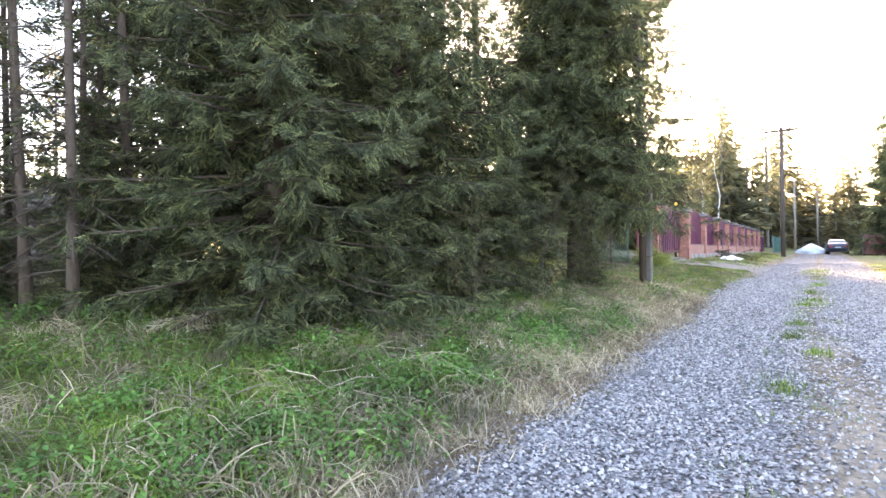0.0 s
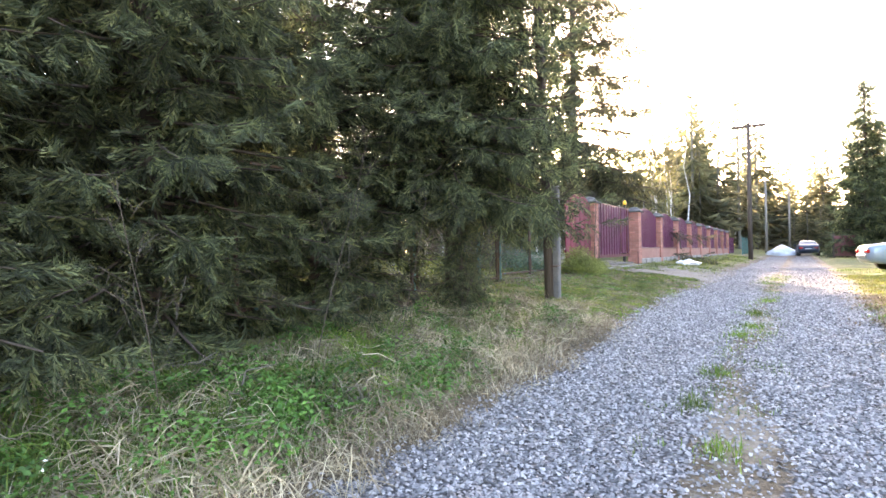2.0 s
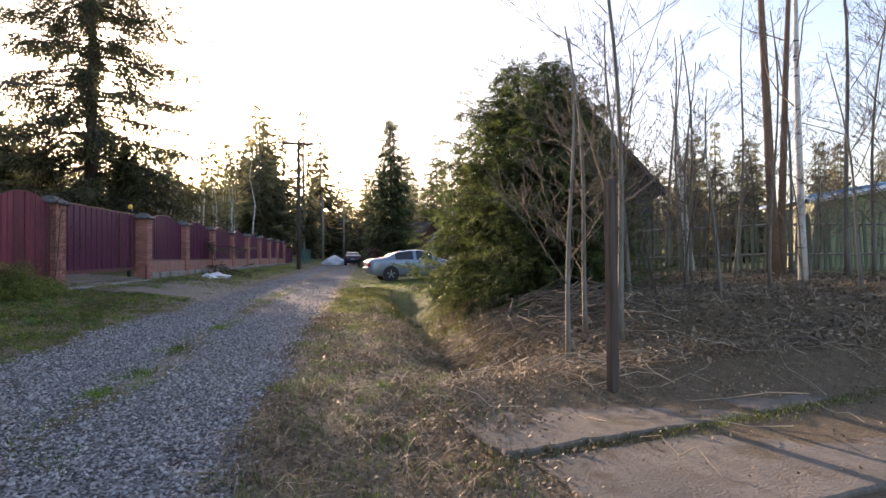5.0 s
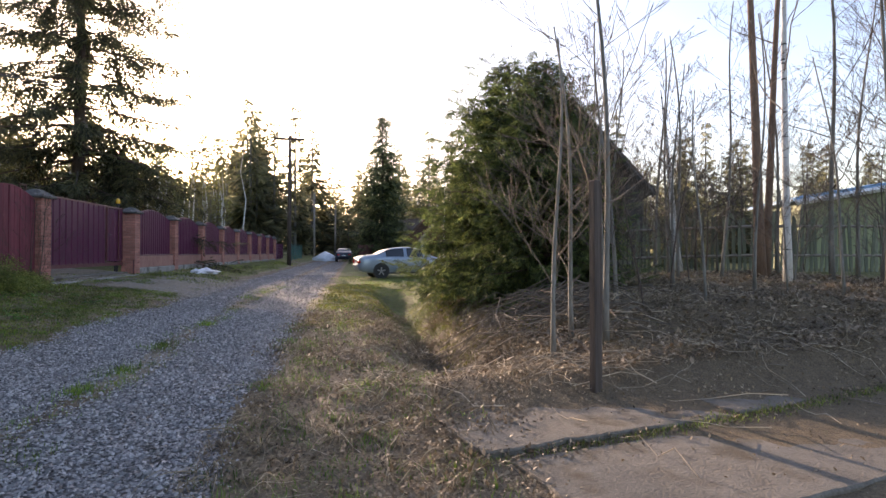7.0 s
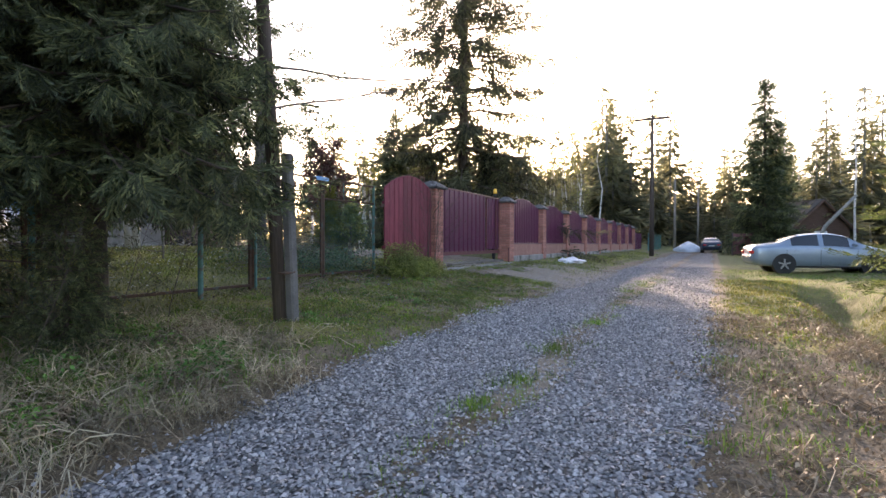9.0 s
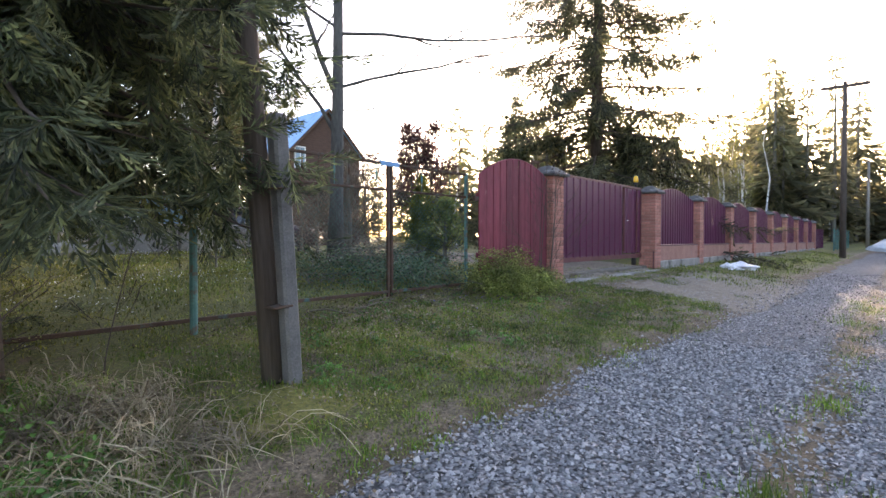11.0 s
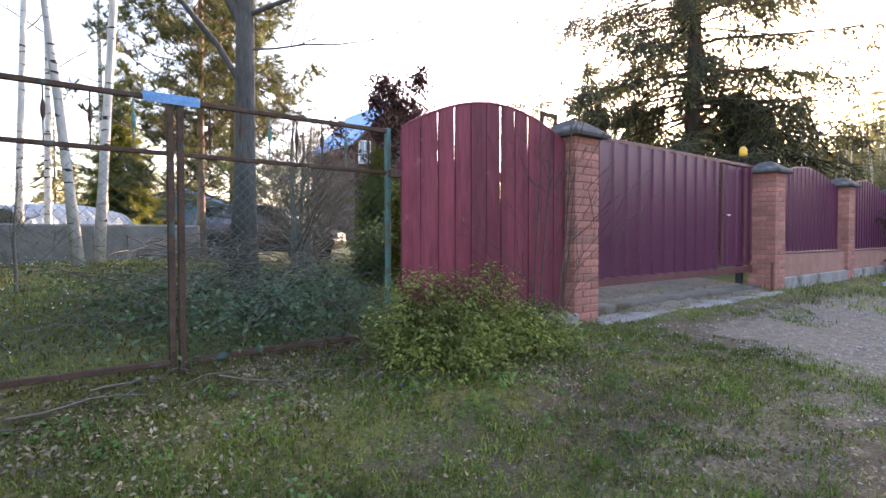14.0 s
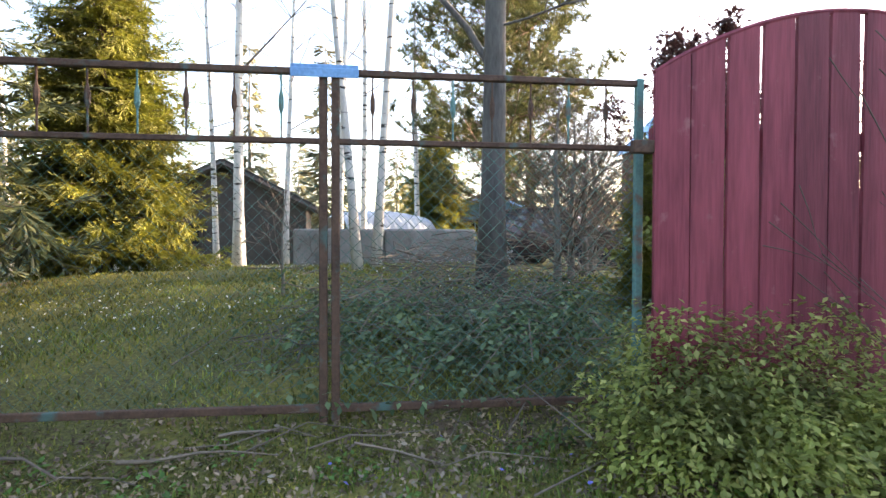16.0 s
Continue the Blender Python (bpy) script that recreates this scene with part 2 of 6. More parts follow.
M = dict(
    ground=ground_material(),
    needle=leafy("spruce_needles", (0.042, 0.055, 0.031), (0.116, 0.144, 0.076), 2.2, 0.42, c3=(0.265, 0.29, 0.135)),
    # yellow-green copy of the spruce needles, with sunlight's tint painted in
    needle_sun=leafy("sun_tinted_needles", (0.038, 0.060, 0.026), (0.108, 0.148, 0.05), 1.6, 0.38, c3=(0.23, 0.275, 0.09)),
    # paler needles for the far woods: distance haze and low sun mixed into the colour
    needle_haze=leafy("hazed_far_needles", (0.13, 0.132, 0.085), (0.22, 0.215, 0.13), 0.25, 0.65, c3=(0.33, 0.305, 0.18)),
    # darker, browner copy: the tall spruce's backlit shade is put into the colour
    needle_backlit=leafy("backlit_needles", (0.042, 0.046, 0.028), (0.10, 0.105, 0.06), 0.8, 0.4, c3=(0.18, 0.175, 0.09)),
    # lit copy for the yard spruce: the gold of full sun is in the colour
    needle_sun_gold=leafy("sun_gold_needles", (0.12, 0.14, 0.02), (0.22, 0.22, 0.03), 0.8, 0.3),
    pine_needle=leafy("pine_needles", (0.07, 0.085, 0.035), (0.16, 0.165, 0.06), 0.7, 0.35),
    blade=leafy("green_blades", (0.07, 0.13, 0.018), (0.13, 0.24, 0.03), 0.8, 0.35, c3=(0.24, 0.30, 0.06)),
    lawn=leafy("lawn_blades", (0.06, 0.085, 0.02), (0.175, 0.24, 0.04), 1.4, 0.38, c3=(0.34, 0.36, 0.10)),
    straw=leafy("dry_blades", (0.20, 0.165, 0.115), (0.41, 0.35, 0.26), 1.6, 0.25, c3=(0.58, 0.51, 0.40)),
    old_straw=leafy("old_dry_blades", (0.17, 0.13, 0.085), (0.33, 0.265, 0.18), 1.6, 0.25, c3=(0.52, 0.45, 0.33)),
    litter=leafy("brown_dry_blades", (0.105, 0.08, 0.052), (0.225, 0.178, 0.12), 1.6, 0.25, c3=(0.40, 0.33, 0.24)),
    herb=leafy("herb_leaves", (0.06, 0.155, 0.03), (0.13, 0.27, 0.055), 1.5, 0.3),
    ivy=leafy("ivy_leaves", (0.04, 0.08, 0.038), (0.105, 0.18, 0.08), 1.5, 0.3, c3=(0.17, 0.235, 0.12)),
    pale_leaf=leafy("bleached_leaves", (0.13, 0.115, 0.095), (0.30, 0.275, 0.24), 2.0, 0.15),
    vine=leafy("vine_leaves", (0.13, 0.165, 0.04), (0.25, 0.30, 0.075), 2.5, 0.42, c3=(0.42, 0.43, 0.15)),
    dead_leaf=leafy("dead_leaves", (0.11, 0.08, 0.055), (0.24, 0.18, 0.125), 2.0, 0.15, c3=(0.35, 0.28, 0.21)),
    dead_stalk=plain("dead_stalks", (0.27, 0.22, 0.155), (0.50, 0.44, 0.34), 5, 0.9, relief=0, vary=0.5, island=True),
    red_leaf=leafy("purple_leaves", (0.08, 0.035, 0.035), (0.15, 0.065, 0.06), 2.0, 0.25),
    bud=leafy("young_buds", (0.16, 0.17, 0.05), (0.30, 0.28, 0.10), 0.6, 0.4),
    moss_tuft=leafy("moss_tufts", (0.075, 0.08, 0.016), (0.19, 0.195, 0.035), 1.8, 0.3, c3=(0.34, 0.325, 0.06)),
    petal=plain("white_petals", (0.75, 0.75, 0.66), (0.85, 0.85, 0.8), 30, 0.6, relief=0),
    blue_petal=plain("blue_petals", (0.12, 0.13, 0.5), (0.2, 0.2, 0.6), 30, 0.6, relief=0),
    stone=None,
    bark_spruce=bark("spruce_bark", (0.055, 0.042, 0.034), (0.13, 0.10, 0.08)),
    bark_pine=bark("pine_bark", (0.13, 0.085, 0.06), (0.25, 0.165, 0.115)),
    bark_grey=bark("grey_bark", (0.12, 0.115, 0.10), (0.25, 0.24, 0.21)),
    bark_alder=bark("alder_bark", (0.06, 0.057, 0.053), (0.15, 0.145, 0.135)),
    bark_birch=bark("birch_bark", (0.50, 0.49, 0.46), (0.72, 0.71, 0.68), (0.03, 0.028, 0.026)),
    twig=plain("bare_twigs", (0.10, 0.08, 0.062), (0.21, 0.18, 0.145), 3, 0.9, vary=0.3, island=True),
    twig_dark=plain("dark_twigs", (0.05, 0.04, 0.032), (0.12, 0.095, 0.075), 3, 0.9),
    brick=plain("red_brick", (0.32, 0.13, 0.10), (0.49, 0.225, 0.18), 14, 0.9, fine=120, relief=0.6, depth=0.004, stain=(9, 0.66, (0.47, 0.32, 0.25)), vary=0.22),
    brick_i=plain("red_brick_far", (0.32, 0.13, 0.10), (0.49, 0.225, 0.18), 14, 0.9, fine=120, relief=0.6, depth=0.004, stain=(9, 0.66, (0.47, 0.32, 0.25)), vary=0.22, island=True),
    plaster=plain("pink_render", (0.30, 0.145, 0.115), (0.44, 0.235, 0.19), 4, 0.9, fine=90, relief=0.6, depth=0.006, stain=(3, 0.62, (0.30, 0.22, 0.19))),
    mortar=plain("mortar", (0.21, 0.12, 0.095), (0.36, 0.23, 0.185), 20, 0.95, fine=150, relief=0.5),
    cap=plain("cap_concrete", (0.055, 0.052, 0.052), (0.13, 0.125, 0.12), 7, 0.85, fine=90, relief=0.5, stain=(6, 0.62, (0.20, 0.19, 0.17))),
    stub_concrete=plain("stub_concrete", (0.085, 0.082, 0.082), (0.19, 0.185, 0.18), 5, 0.85, fine=80, relief=0.5, stain=(4, 0.62, (0.08, 0.078, 0.07))),
    concrete=plain("concrete", (0.19, 0.18, 0.17), (0.37, 0.355, 0.335), 3, 0.9, fine=70, relief=0.5, stain=(2.0, 0.58, (0.10, 0.098, 0.085))),
    slab=plain("slab_concrete", (0.09, 0.079, 0.064), (0.195, 0.174, 0.146), 2.6, 0.9, fine=45, relief=0.9, depth=0.012, stain=(1.9, 0.52, (0.09, 0.07, 0.045))),
    metal_red=plain("burgundy_sheet", (0.076, 0.011, 0.043), (0.115, 0.018, 0.064), 2.2, 0.32, 0.0, 90, 0.06, stain=(3.5, 0.68, (0.15, 0.05, 0.055))),
    frame_red=plain("burgundy_frame", (0.10, 0.03, 0.035), (0.17, 0.06, 0.06), 6, 0.5, fine=60, relief=0.2, stain=(8, 0.62, (0.22, 0.12, 0.10))),
    wood_red=plain("red_painted_wood", (0.112, 0.012, 0.026), (0.255, 0.047, 0.070), 7, 0.7, fine=55, relief=0.8, depth=0.004, stretch=(1, 1, 0.07), stain=(9, 0.62, (0.25, 0.10, 0.105)), vary=0.2),
    rust=plain("rusty_steel", (0.06, 0.036, 0.026), (0.135, 0.08, 0.056), 9, 0.85, 0.2, 70, 0.5, stain=(6, 0.56, (0.08, 0.15, 0.14))),
    teal=plain("teal_paint", (0.06, 0.17, 0.165), (0.11, 0.25, 0.235), 8, 0.7, fine=60, relief=0.3, stain=(7, 0.52, (0.15, 0.09, 0.065))),
    wire=plain("green_wire", (0.04, 0.14, 0.115), (0.08, 0.22, 0.18), 6, 0.5, relief=0),
    blue=plain("blue_paint", (0.10, 0.28, 0.55), (0.17, 0.38, 0.66), 6, 0.5, fine=60, relief=0.2, stain=(7, 0.66, (0.3, 0.3, 0.3))),
    old_wood=plain("weathered_pole_wood", (0.045, 0.032, 0.026), (0.115, 0.09, 0.075), 5, 0.9, fine=40, relief=0.9, depth=0.008, stretch=(1, 1, 0.06)),
    grey_wood=plain("grey_wood", (0.15, 0.13, 0.11), (0.32, 0.29, 0.25), 5, 0.9, fine=40, relief=0.7, depth=0.005, stretch=(1, 1, 0.08)),
    picket=plain("green_picket_paint", (0.10, 0.125, 0.085), (0.20, 0.22, 0.16), 4, 0.85, fine=40, relief=0.5, stretch=(1, 1, 0.1), vary=0.35, stain=(4, 0.58, (0.28, 0.25, 0.2))),
    shed=plain("green_shed_wall", (0.19, 0.22, 0.11), (0.27, 0.30, 0.16), 2, 0.7, fine=40, relief=0.2),
    blue_roof=plain("blue_sheet_roof", (0.16, 0.34, 0.58), (0.24, 0.44, 0.68), 1.5, 0.4, fine=40, relief=0.1),
    house_wood=plain("brown_log_wall", (0.065, 0.035, 0.025), (0.12, 0.068, 0.048), 2, 0.85, fine=30, relief=0.4, stretch=(1, 1, 6)),
    dark_roof=plain("dark_roof", (0.045, 0.04, 0.036), (0.085, 0.075, 0.066), 3, 0.9, fine=30, relief=0.4),
    grey_wall=plain("grey_plank_wall", (0.20, 0.20, 0.20), (0.33, 0.33, 0.32), 3, 0.85, fine=30, relief=0.3, stretch=(0.3, 0.3, 5)),
    white_paint=plain("white_paint", (0.62, 0.63, 0.63), (0.8, 0.8, 0.8), 5, 0.6, relief=0),
    glass=glassy("window_glass", (0.02, 0.025, 0.03)),
    sky_glass=glassy("bright_window", (0.16, 0.25, 0.32), 0.08),
    silver=paint("silver_blue_paint", (0.27, 0.34, 0.41), 0.28, 0.5, 0.35),
    navy=paint("dark_blue_paint", (0.035, 0.05, 0.085), 0.45, 0.0, 0.2),
    suv=paint("dark_brown_paint", (0.060, 0.035, 0.036), 0.35, 0.2, 0.2),
    rubber=plain("tyre_rubber", (0.014, 0.014, 0.014), (0.03, 0.03, 0.03), 20, 0.9),
    alloy=plain("alloy_rim", (0.35, 0.36, 0.37), (0.5, 0.51, 0.52), 20, 0.35, 0.8, relief=0),
    lamp_red=glassy("red_lamp_lens", (0.45, 0.02, 0.02), 0.15),
    chrome=plain("bright_trim", (0.5, 0.5, 0.5), (0.65, 0.65, 0.65), 20, 0.2, 0.9, relief=0),
    black=plain("black_plastic", (0.015, 0.015, 0.016), (0.03, 0.03, 0.03), 20, 0.6, relief=0.1),
    amber=glassy("amber_beacon_lens", (0.80, 0.42, 0.01), 0.25),
    bag=plain("white_plastic_sheet", (0.62, 0.66, 0.72), (0.82, 0.84, 0.86), 5, 0.4, fine=20, relief=0.6, depth=0.02, stain=(4, 0.60, (0.20, 0.34, 0.55))),
    tarp=plain("grey_tarpaulin", (0.42, 0.46, 0.50), (0.66, 0.69, 0.72), 3, 0.45, fine=20, relief=0.6, depth=0.02),
    water=glassy("ditch_water", (0.02, 0.02, 0.018), 0.2),
)
M["metal_red"].node_tree.nodes["Principled BSDF"].inputs["Specular IOR Level"].default_value = 0.5
M["stone"] = plain("crushed_stone", (0.215, 0.215, 0.222), (0.37, 0.37, 0.38), 30, 0.85, fine=200, relief=0.3, vary=0.6, island=True)

# ---------------------------------------------------------------- tools
HEADING = 54.9  # the road's bearing; s runs along it, l to its left
ROAD = pose(0, 0, 0, 0, 0, HEADING)


def smooth(a, b, x):
    t = np.clip((np.asarray(x, float) - a) / (b - a), 0, 1)
    return t * t * (3 - 2 * t)


def gz(s, l):
    """The ground's height at s along the road and l to its left."""
    s, l = np.asarray(s, float), np.asarray(l, float)
    z = np.interp(s, [-40, 0, 6, 9.3, 11.2, 14, 19, 30, 45, 60, 400], [-0.6, 0, 0.15, 0.27, 0.38, 0.48, 0.58, 0.58, 0.6, 0.6, 2.5])
    z = z + np.interp(l, [1.6, 2.5, 3.2, 4.4, 5, 7, 10, 13, 17, 40], [0, 0.12, 0.22, 0.37, 0.47, 0.72, 0.95, 0.9, 0.5, 0.6])
    z = z - 0.26 * smooth(16.6, 18.2, s) * np.exp(-(((l - 11.5) / 3.2) ** 2))
    r = -l
    z = z + np.interp(r, [1.3, 2.6, 4.2, 5.0, 8, 12, 30], [0, 0.05, 0.13, 0.22, 0.45, 0.5, 0.6]) * (1 - 0.75 * smooth(16, 22, s) * (1 - smooth(7, 11, r))) * (0.12 + 0.88 * smooth(10.0, 11.0, s))
    z = z + 0.09 * smooth(2.4, 3.0, r) * (1 - smooth(10.5, 11.2, s)) * smooth(4, 6.5, s)
    z = z - 0.58 * np.exp(-(((r - 3.45) / 0.55) ** 2)) * smooth(11.0, 12.0, s) * (1 - smooth(20, 23, s))
    z = z + 0.22 * smooth(11.0, 12.3, s) * smooth(4.6, 5.8, r) * (1 - smooth(18, 24, s))
    z = z - 0.035 * np.exp(-(((l + 0.75) / 0.3) ** 2)) - 0.035 * np.exp(-(((l - 0.95) / 0.3) ** 2))
    return z


def ground_at(s, l, z=None, rx=0, ry=0, rz=0):
    """The pose of a thing that stands on the ground at s, l, turned rz from the road's bearing."""
    return ROAD @ pose(s, l, float(gz(s, l)) if z is None else z, rx, ry, rz)


def fast(name, V, T):
    V, T = np.asarray(V, np.float32), np.asarray(T, np.int32)
    me = bpy.data.meshes.new(name)
    me.vertices.add(len(V))
    me.vertices.foreach_set("co", V.ravel())
    k = T.shape[1]
    me.loops.add(T.size)
    me.loops.foreach_set("vertex_index", T.ravel())
    me.polygons.add(len(T))
    me.polygons.foreach_set("loop_start", np.arange(0, T.size, k, dtype=np.int32))
    me.update(calc_edges=True)
    me.validate()
    return me


class Shape:
    """Gathers the faces of one part."""

    def __init__(self):
        self.v, self.f = [], []

    def add(self, V, F):
        n = len(self.v)
        self.v += [tuple(p) for p in V]
        self.f += [tuple(n + i for i in f) for f in F]
        return self

    def box(self, c, size, bev=0.01, rot=None):
        bm = bmesh.new()
        bmesh.ops.create_cube(bm, size=1)
        bmesh.ops.scale(bm, vec=size, verts=bm.verts)
        if bev:
            bmesh.ops.bevel(bm, geom=list(bm.edges), offset=min(bev, 0.45 * min(size)), segments=1, affect="EDGES")
        if rot is not None:
            bmesh.ops.transform(bm, matrix=rot, verts=bm.verts)
        bm.verts.ensure_lookup_table()
        self.add([Vector(c) + v.co for v in bm.verts], [[v.index for v in f.verts] for f in bm.faces])
        bm.free()
        return self

    def tube(self, pts, radii, sides=8, close=True):
        pts = [Vector(p) for p in pts]
        if not hasattr(radii, "__len__"):
            radii = [radii] * len(pts)
        V, F = [], []
        for k, p in enumerate(pts):
            d = (pts[min(k + 1, len(pts) - 1)] - pts[max(k - 1, 0)]).normalized()
            a = d.orthogonal().normalized() if abs(d.z) < 0.95 else Vector((1, 0, 0)).cross(d).normalized()
            if abs(d.z) < 0.95:
                a = Vector((0, 0, 1)).cross(d).normalized()
            b = d.cross(a)
            for j in range(sides):
                w = 2 * math.pi * j / sides
                V.append(p + (a * math.cos(w) + b * math.sin(w)) * radii[k])
        for k in range(len(pts) - 1):
            for j in range(sides):
                F.append((k * sides + j, k * sides + (j + 1) % sides, (k + 1) * sides + (j + 1) % sides, (k + 1) * sides + j))
        if close:
            F += [tuple(range(sides))[::-1], tuple((len(pts) - 1) * sides + j for j in range(sides))]
        return self.add(V, F)

    def mesh(self, name):
        me = bpy.data.meshes.new(name)
        me.from_pydata(self.v, [], self.f)
        bm = bmesh.new()
        bm.from_mesh(me)
        bmesh.ops.recalc_face_normals(bm, faces=bm.faces)
        bm.to_mesh(me)
        bm.free()
        return me


def part(name, g, material, parent=None, label="", m=None, soft=False):
    me = g.mesh(name) if isinstance(g, Shape) else g
    if not me.materials:
        me.materials.append(M[material])
    if soft:
        me.polygons.foreach_set("use_smooth", [True] * len(me.polygons))
    ob = new(name, me)
    if parent is not None:
        ob.parent = parent
    if m is not None:
        ob.matrix_basis = m
    return tagged(ob, label)


def thing(name, m, label, category, group="", kind=""):
    ob = new(name)
    ob.empty_display_size = 0.2
    ob.matrix_basis = m
    return tagged(ob, label, category, group, kind)


def rots(az, tilt, roll=None):
    """Turns (n,3,3) whose x axis points to azimuth az, raised by tilt, rolled about itself."""
    ca, sa, ct, st = np.cos(az), np.sin(az), np.cos(tilt), np.sin(tilt)
    x = np.stack([ca * ct, sa * ct, st], -1)
    y = np.stack([-sa, ca, np.zeros_like(ca)], -1)
    z = np.cross(x, y)
    if roll is not None:
        c, s = np.cos(roll)[:, None], np.sin(roll)[:, None]
        y, z = y * c + z * s, z * c - y * s
    return np.stack([x, y, z], -1)


def scatter(V, T, R, pos, scale):
    """Copies of a small template, as one set of vertices and triangles."""
    n, k = len(pos), len(V)
    out = np.einsum("nij,kj->nki", R, V) * np.reshape(scale, (-1, 1, 1)) + pos[:, None, :]
    tri = T[None] + (np.arange(n) * k)[:, None, None]
    return out.reshape(-1, 3), tri.reshape(-1, T.shape[1])


def joined(sets):
    V, T, n = [], [], 0
    for v, t in sets:
        V.append(v)
        T.append(t + n)
        n += len(v)
    return np.concatenate(V), np.concatenate(T)


def tubes_np(paths, sides=3):
    """Thin branches: a list of (points (k,3), radii (k,)), as triangles."""
    sets = []
    for P, r in paths:
        k = len(P)
        d = np.gradient(P, axis=0)
        d /= np.linalg.norm(d, axis=1, keepdims=True) + 1e-9
        ref = np.where(np.abs(d[:, 2:3]) > 0.9, np.array([[1.0, 0, 0]]), np.array([[0, 0, 1.0]]))
        a = np.cross(d, ref)
        a /= np.linalg.norm(a, axis=1, keepdims=True) + 1e-9
        b = np.cross(d, a)
        w = 2 * np.pi * np.arange(sides) / sides
        V = P[:, None] + (a[:, None] * np.cos(w)[None, :, None] + b[:, None] * np.sin(w)[None, :, None]) * np.asarray(r)[:, None, None]
        i, j = np.meshgrid(np.arange(k - 1), np.arange(sides), indexing="ij")
        q = np.stack([i * sides + j, i * sides + (j + 1) % sides, (i + 1) * sides + (j + 1) % sides, (i + 1) * sides + j], -1).reshape(-1, 4)
        sets.append((V.reshape(-1, 3), np.concatenate([q[:, [0, 1, 2]], q[:, [0, 2, 3]]])))
    return joined(sets)


# ---------------------------------------------------------------- trees
def shoot_template(rng, subs=5, teeth=4, wide=0.034, long=0.30, axis=6):
    """A flat spray, one unit long: a stalk with finger-like shoots on both sides, each a comb of needles."""
    V, T = [], []

    def finger(p0, d, length, n, w):
        up = np.array([0, 0, 1.0])
        side = np.cross(d, up)
        side /= np.linalg.norm(side)
        i = len(V)
        sag = rng.uniform(-0.10, 0.06)
        for k in range(n + 1):
            f = k / n
            V.append(p0 + d * length * f + up * length * sag * f * f)
        for k in range(n):
            f = (k + 0.5) / n
            for sgn in (-1, 1):
                c = w * (1 - 0.45 * f) * rng.uniform(0.75, 1.2)
                V.append(p0 + d * length * (f + 0.9 / n) + side * sgn * c + up * c * rng.uniform(0.0, 0.7))
                T.append((i + k, i + k + 1, len(V) - 1))

    x = np.array([1.0, 0, 0])
    finger(np.zeros(3), x, 1.0, axis, wide)
    for k in range(subs):
        f = 0.10 + 0.78 * k / subs
        for sgn in (-1, 1):
            d = np.array([0.78, sgn * rng.uniform(0.45, 0.8), rng.uniform(-0.30, 0.08)])
            d /= np.linalg.norm(d)
            finger(x * (f + rng.uniform(-0.03, 0.03)), d, long * (1.15 - 0.55 * f) * rng.uniform(0.75, 1.25), teeth, wide)
    return np.array(V), np.array(T)


def spruce_meshes(seed, height, radius, bare, gap, limbs, spacing, spray, template, droop=0.5, ragged=0.25, top=0.8, fine_to=99.0):
    """The crown's needles and its limbs. bare: the height of the lowest limbs."""
    rng = np.random.default_rng(seed)
    P, A, TI, SC, paths = [], [], [], [], []
    z = bare
    while z < height * 0.985:
        f = (height - z) / (height - bare)
        r = radius * max(0.05, f ** top)
        n = max(4, int(limbs * (0.5 + 0.5 * f)))
        for a in rng.uniform(0, 2 * np.pi) + np.arange(n) * 2 * np.pi / n + rng.normal(0, 0.22, n):
            L = r * (1 - ragged * rng.random() ** 1.2) * (0.85 if rng.random() < 0.25 else 1)
            d = droop * (0.5 + 0.5 * f) * rng.uniform(0.6, 1.25)
            t = np.linspace(0, 1, 7)
            h = z + rng.normal(0, gap * 0.3) + L * (0.30 * t * (1.2 - f) - d * t ** 1.4 + 0.45 * d * t ** 3.2)
            bend = rng.normal(0, 0.12)
            pts = np.stack([np.cos(a + bend * t) * L * t, np.sin(a + bend * t) * L * t, h], -1)
            paths.append((pts[:6], np.linspace(0.018, 0.004, 6) * (0.5 + L / 2)))
            m = max(2, int(L / spacing / (1 if z < fine_to else 2.2)))
            for u in np.linspace(0.22, 1.0, m):
                k = u * 6
                p = np.array([np.interp(k, np.arange(7), pts[:, c]) for c in range(3)])
                size = spray * (0.55 + 0.75 * (1 - u)) * rng.uniform(0.75, 1.25) * (0.5 + 0.5 * min(1, L / 1.2))
                if u > 0.97:
                    P.append(p), A.append(a + bend), TI.append(rng.uniform(-0.1, 0.35)), SC.append(size * 1.2)
                else:
                    for sgn in (-1, 1):
                        P.append(p), A.append(a + sgn * rng.uniform(0.5, 1.15)), TI.append(rng.uniform(-1.35, 0.10) * (0.4 + droop)), SC.append(size)
        z += gap * rng.uniform(0.75, 1.25) * (0.6 + 0.4 * f) * (1 if z < fine_to else 1.8)
    P, A, TI, SC = np.array(P), np.array(A), np.array(TI), np.array(SC)
    V, T = scatter(*template, rots(A, TI, rng.uniform(-1.1, 1.1, len(A))), P, SC)
    return fast("crown", V, T), fast("branchwork", *tubes_np(paths))


def trunk_shape(height, r, sides=10, lean=(0, 0), seed=0, bow=0.03, root=True):
    rng = random.Random(seed)
    n = 10
    pts = [(lean[0] * t + bow * height * 0.2 * math.sin(5 * t + seed) * t, lean[1] * t + bow * height * 0.2 * math.cos(4 * t + seed) * t, height * t - (0.12 if k == 0 else 0)) for k, t in ((k, k / n) for k in range(n + 1))]
    return Shape().tube(pts, [r * ((1.35 if root and k == 0 else 1) * (1 - 0.9 * k / n)) + 0.3 * min(r, 0.025) for k in range(n + 1)], sides)


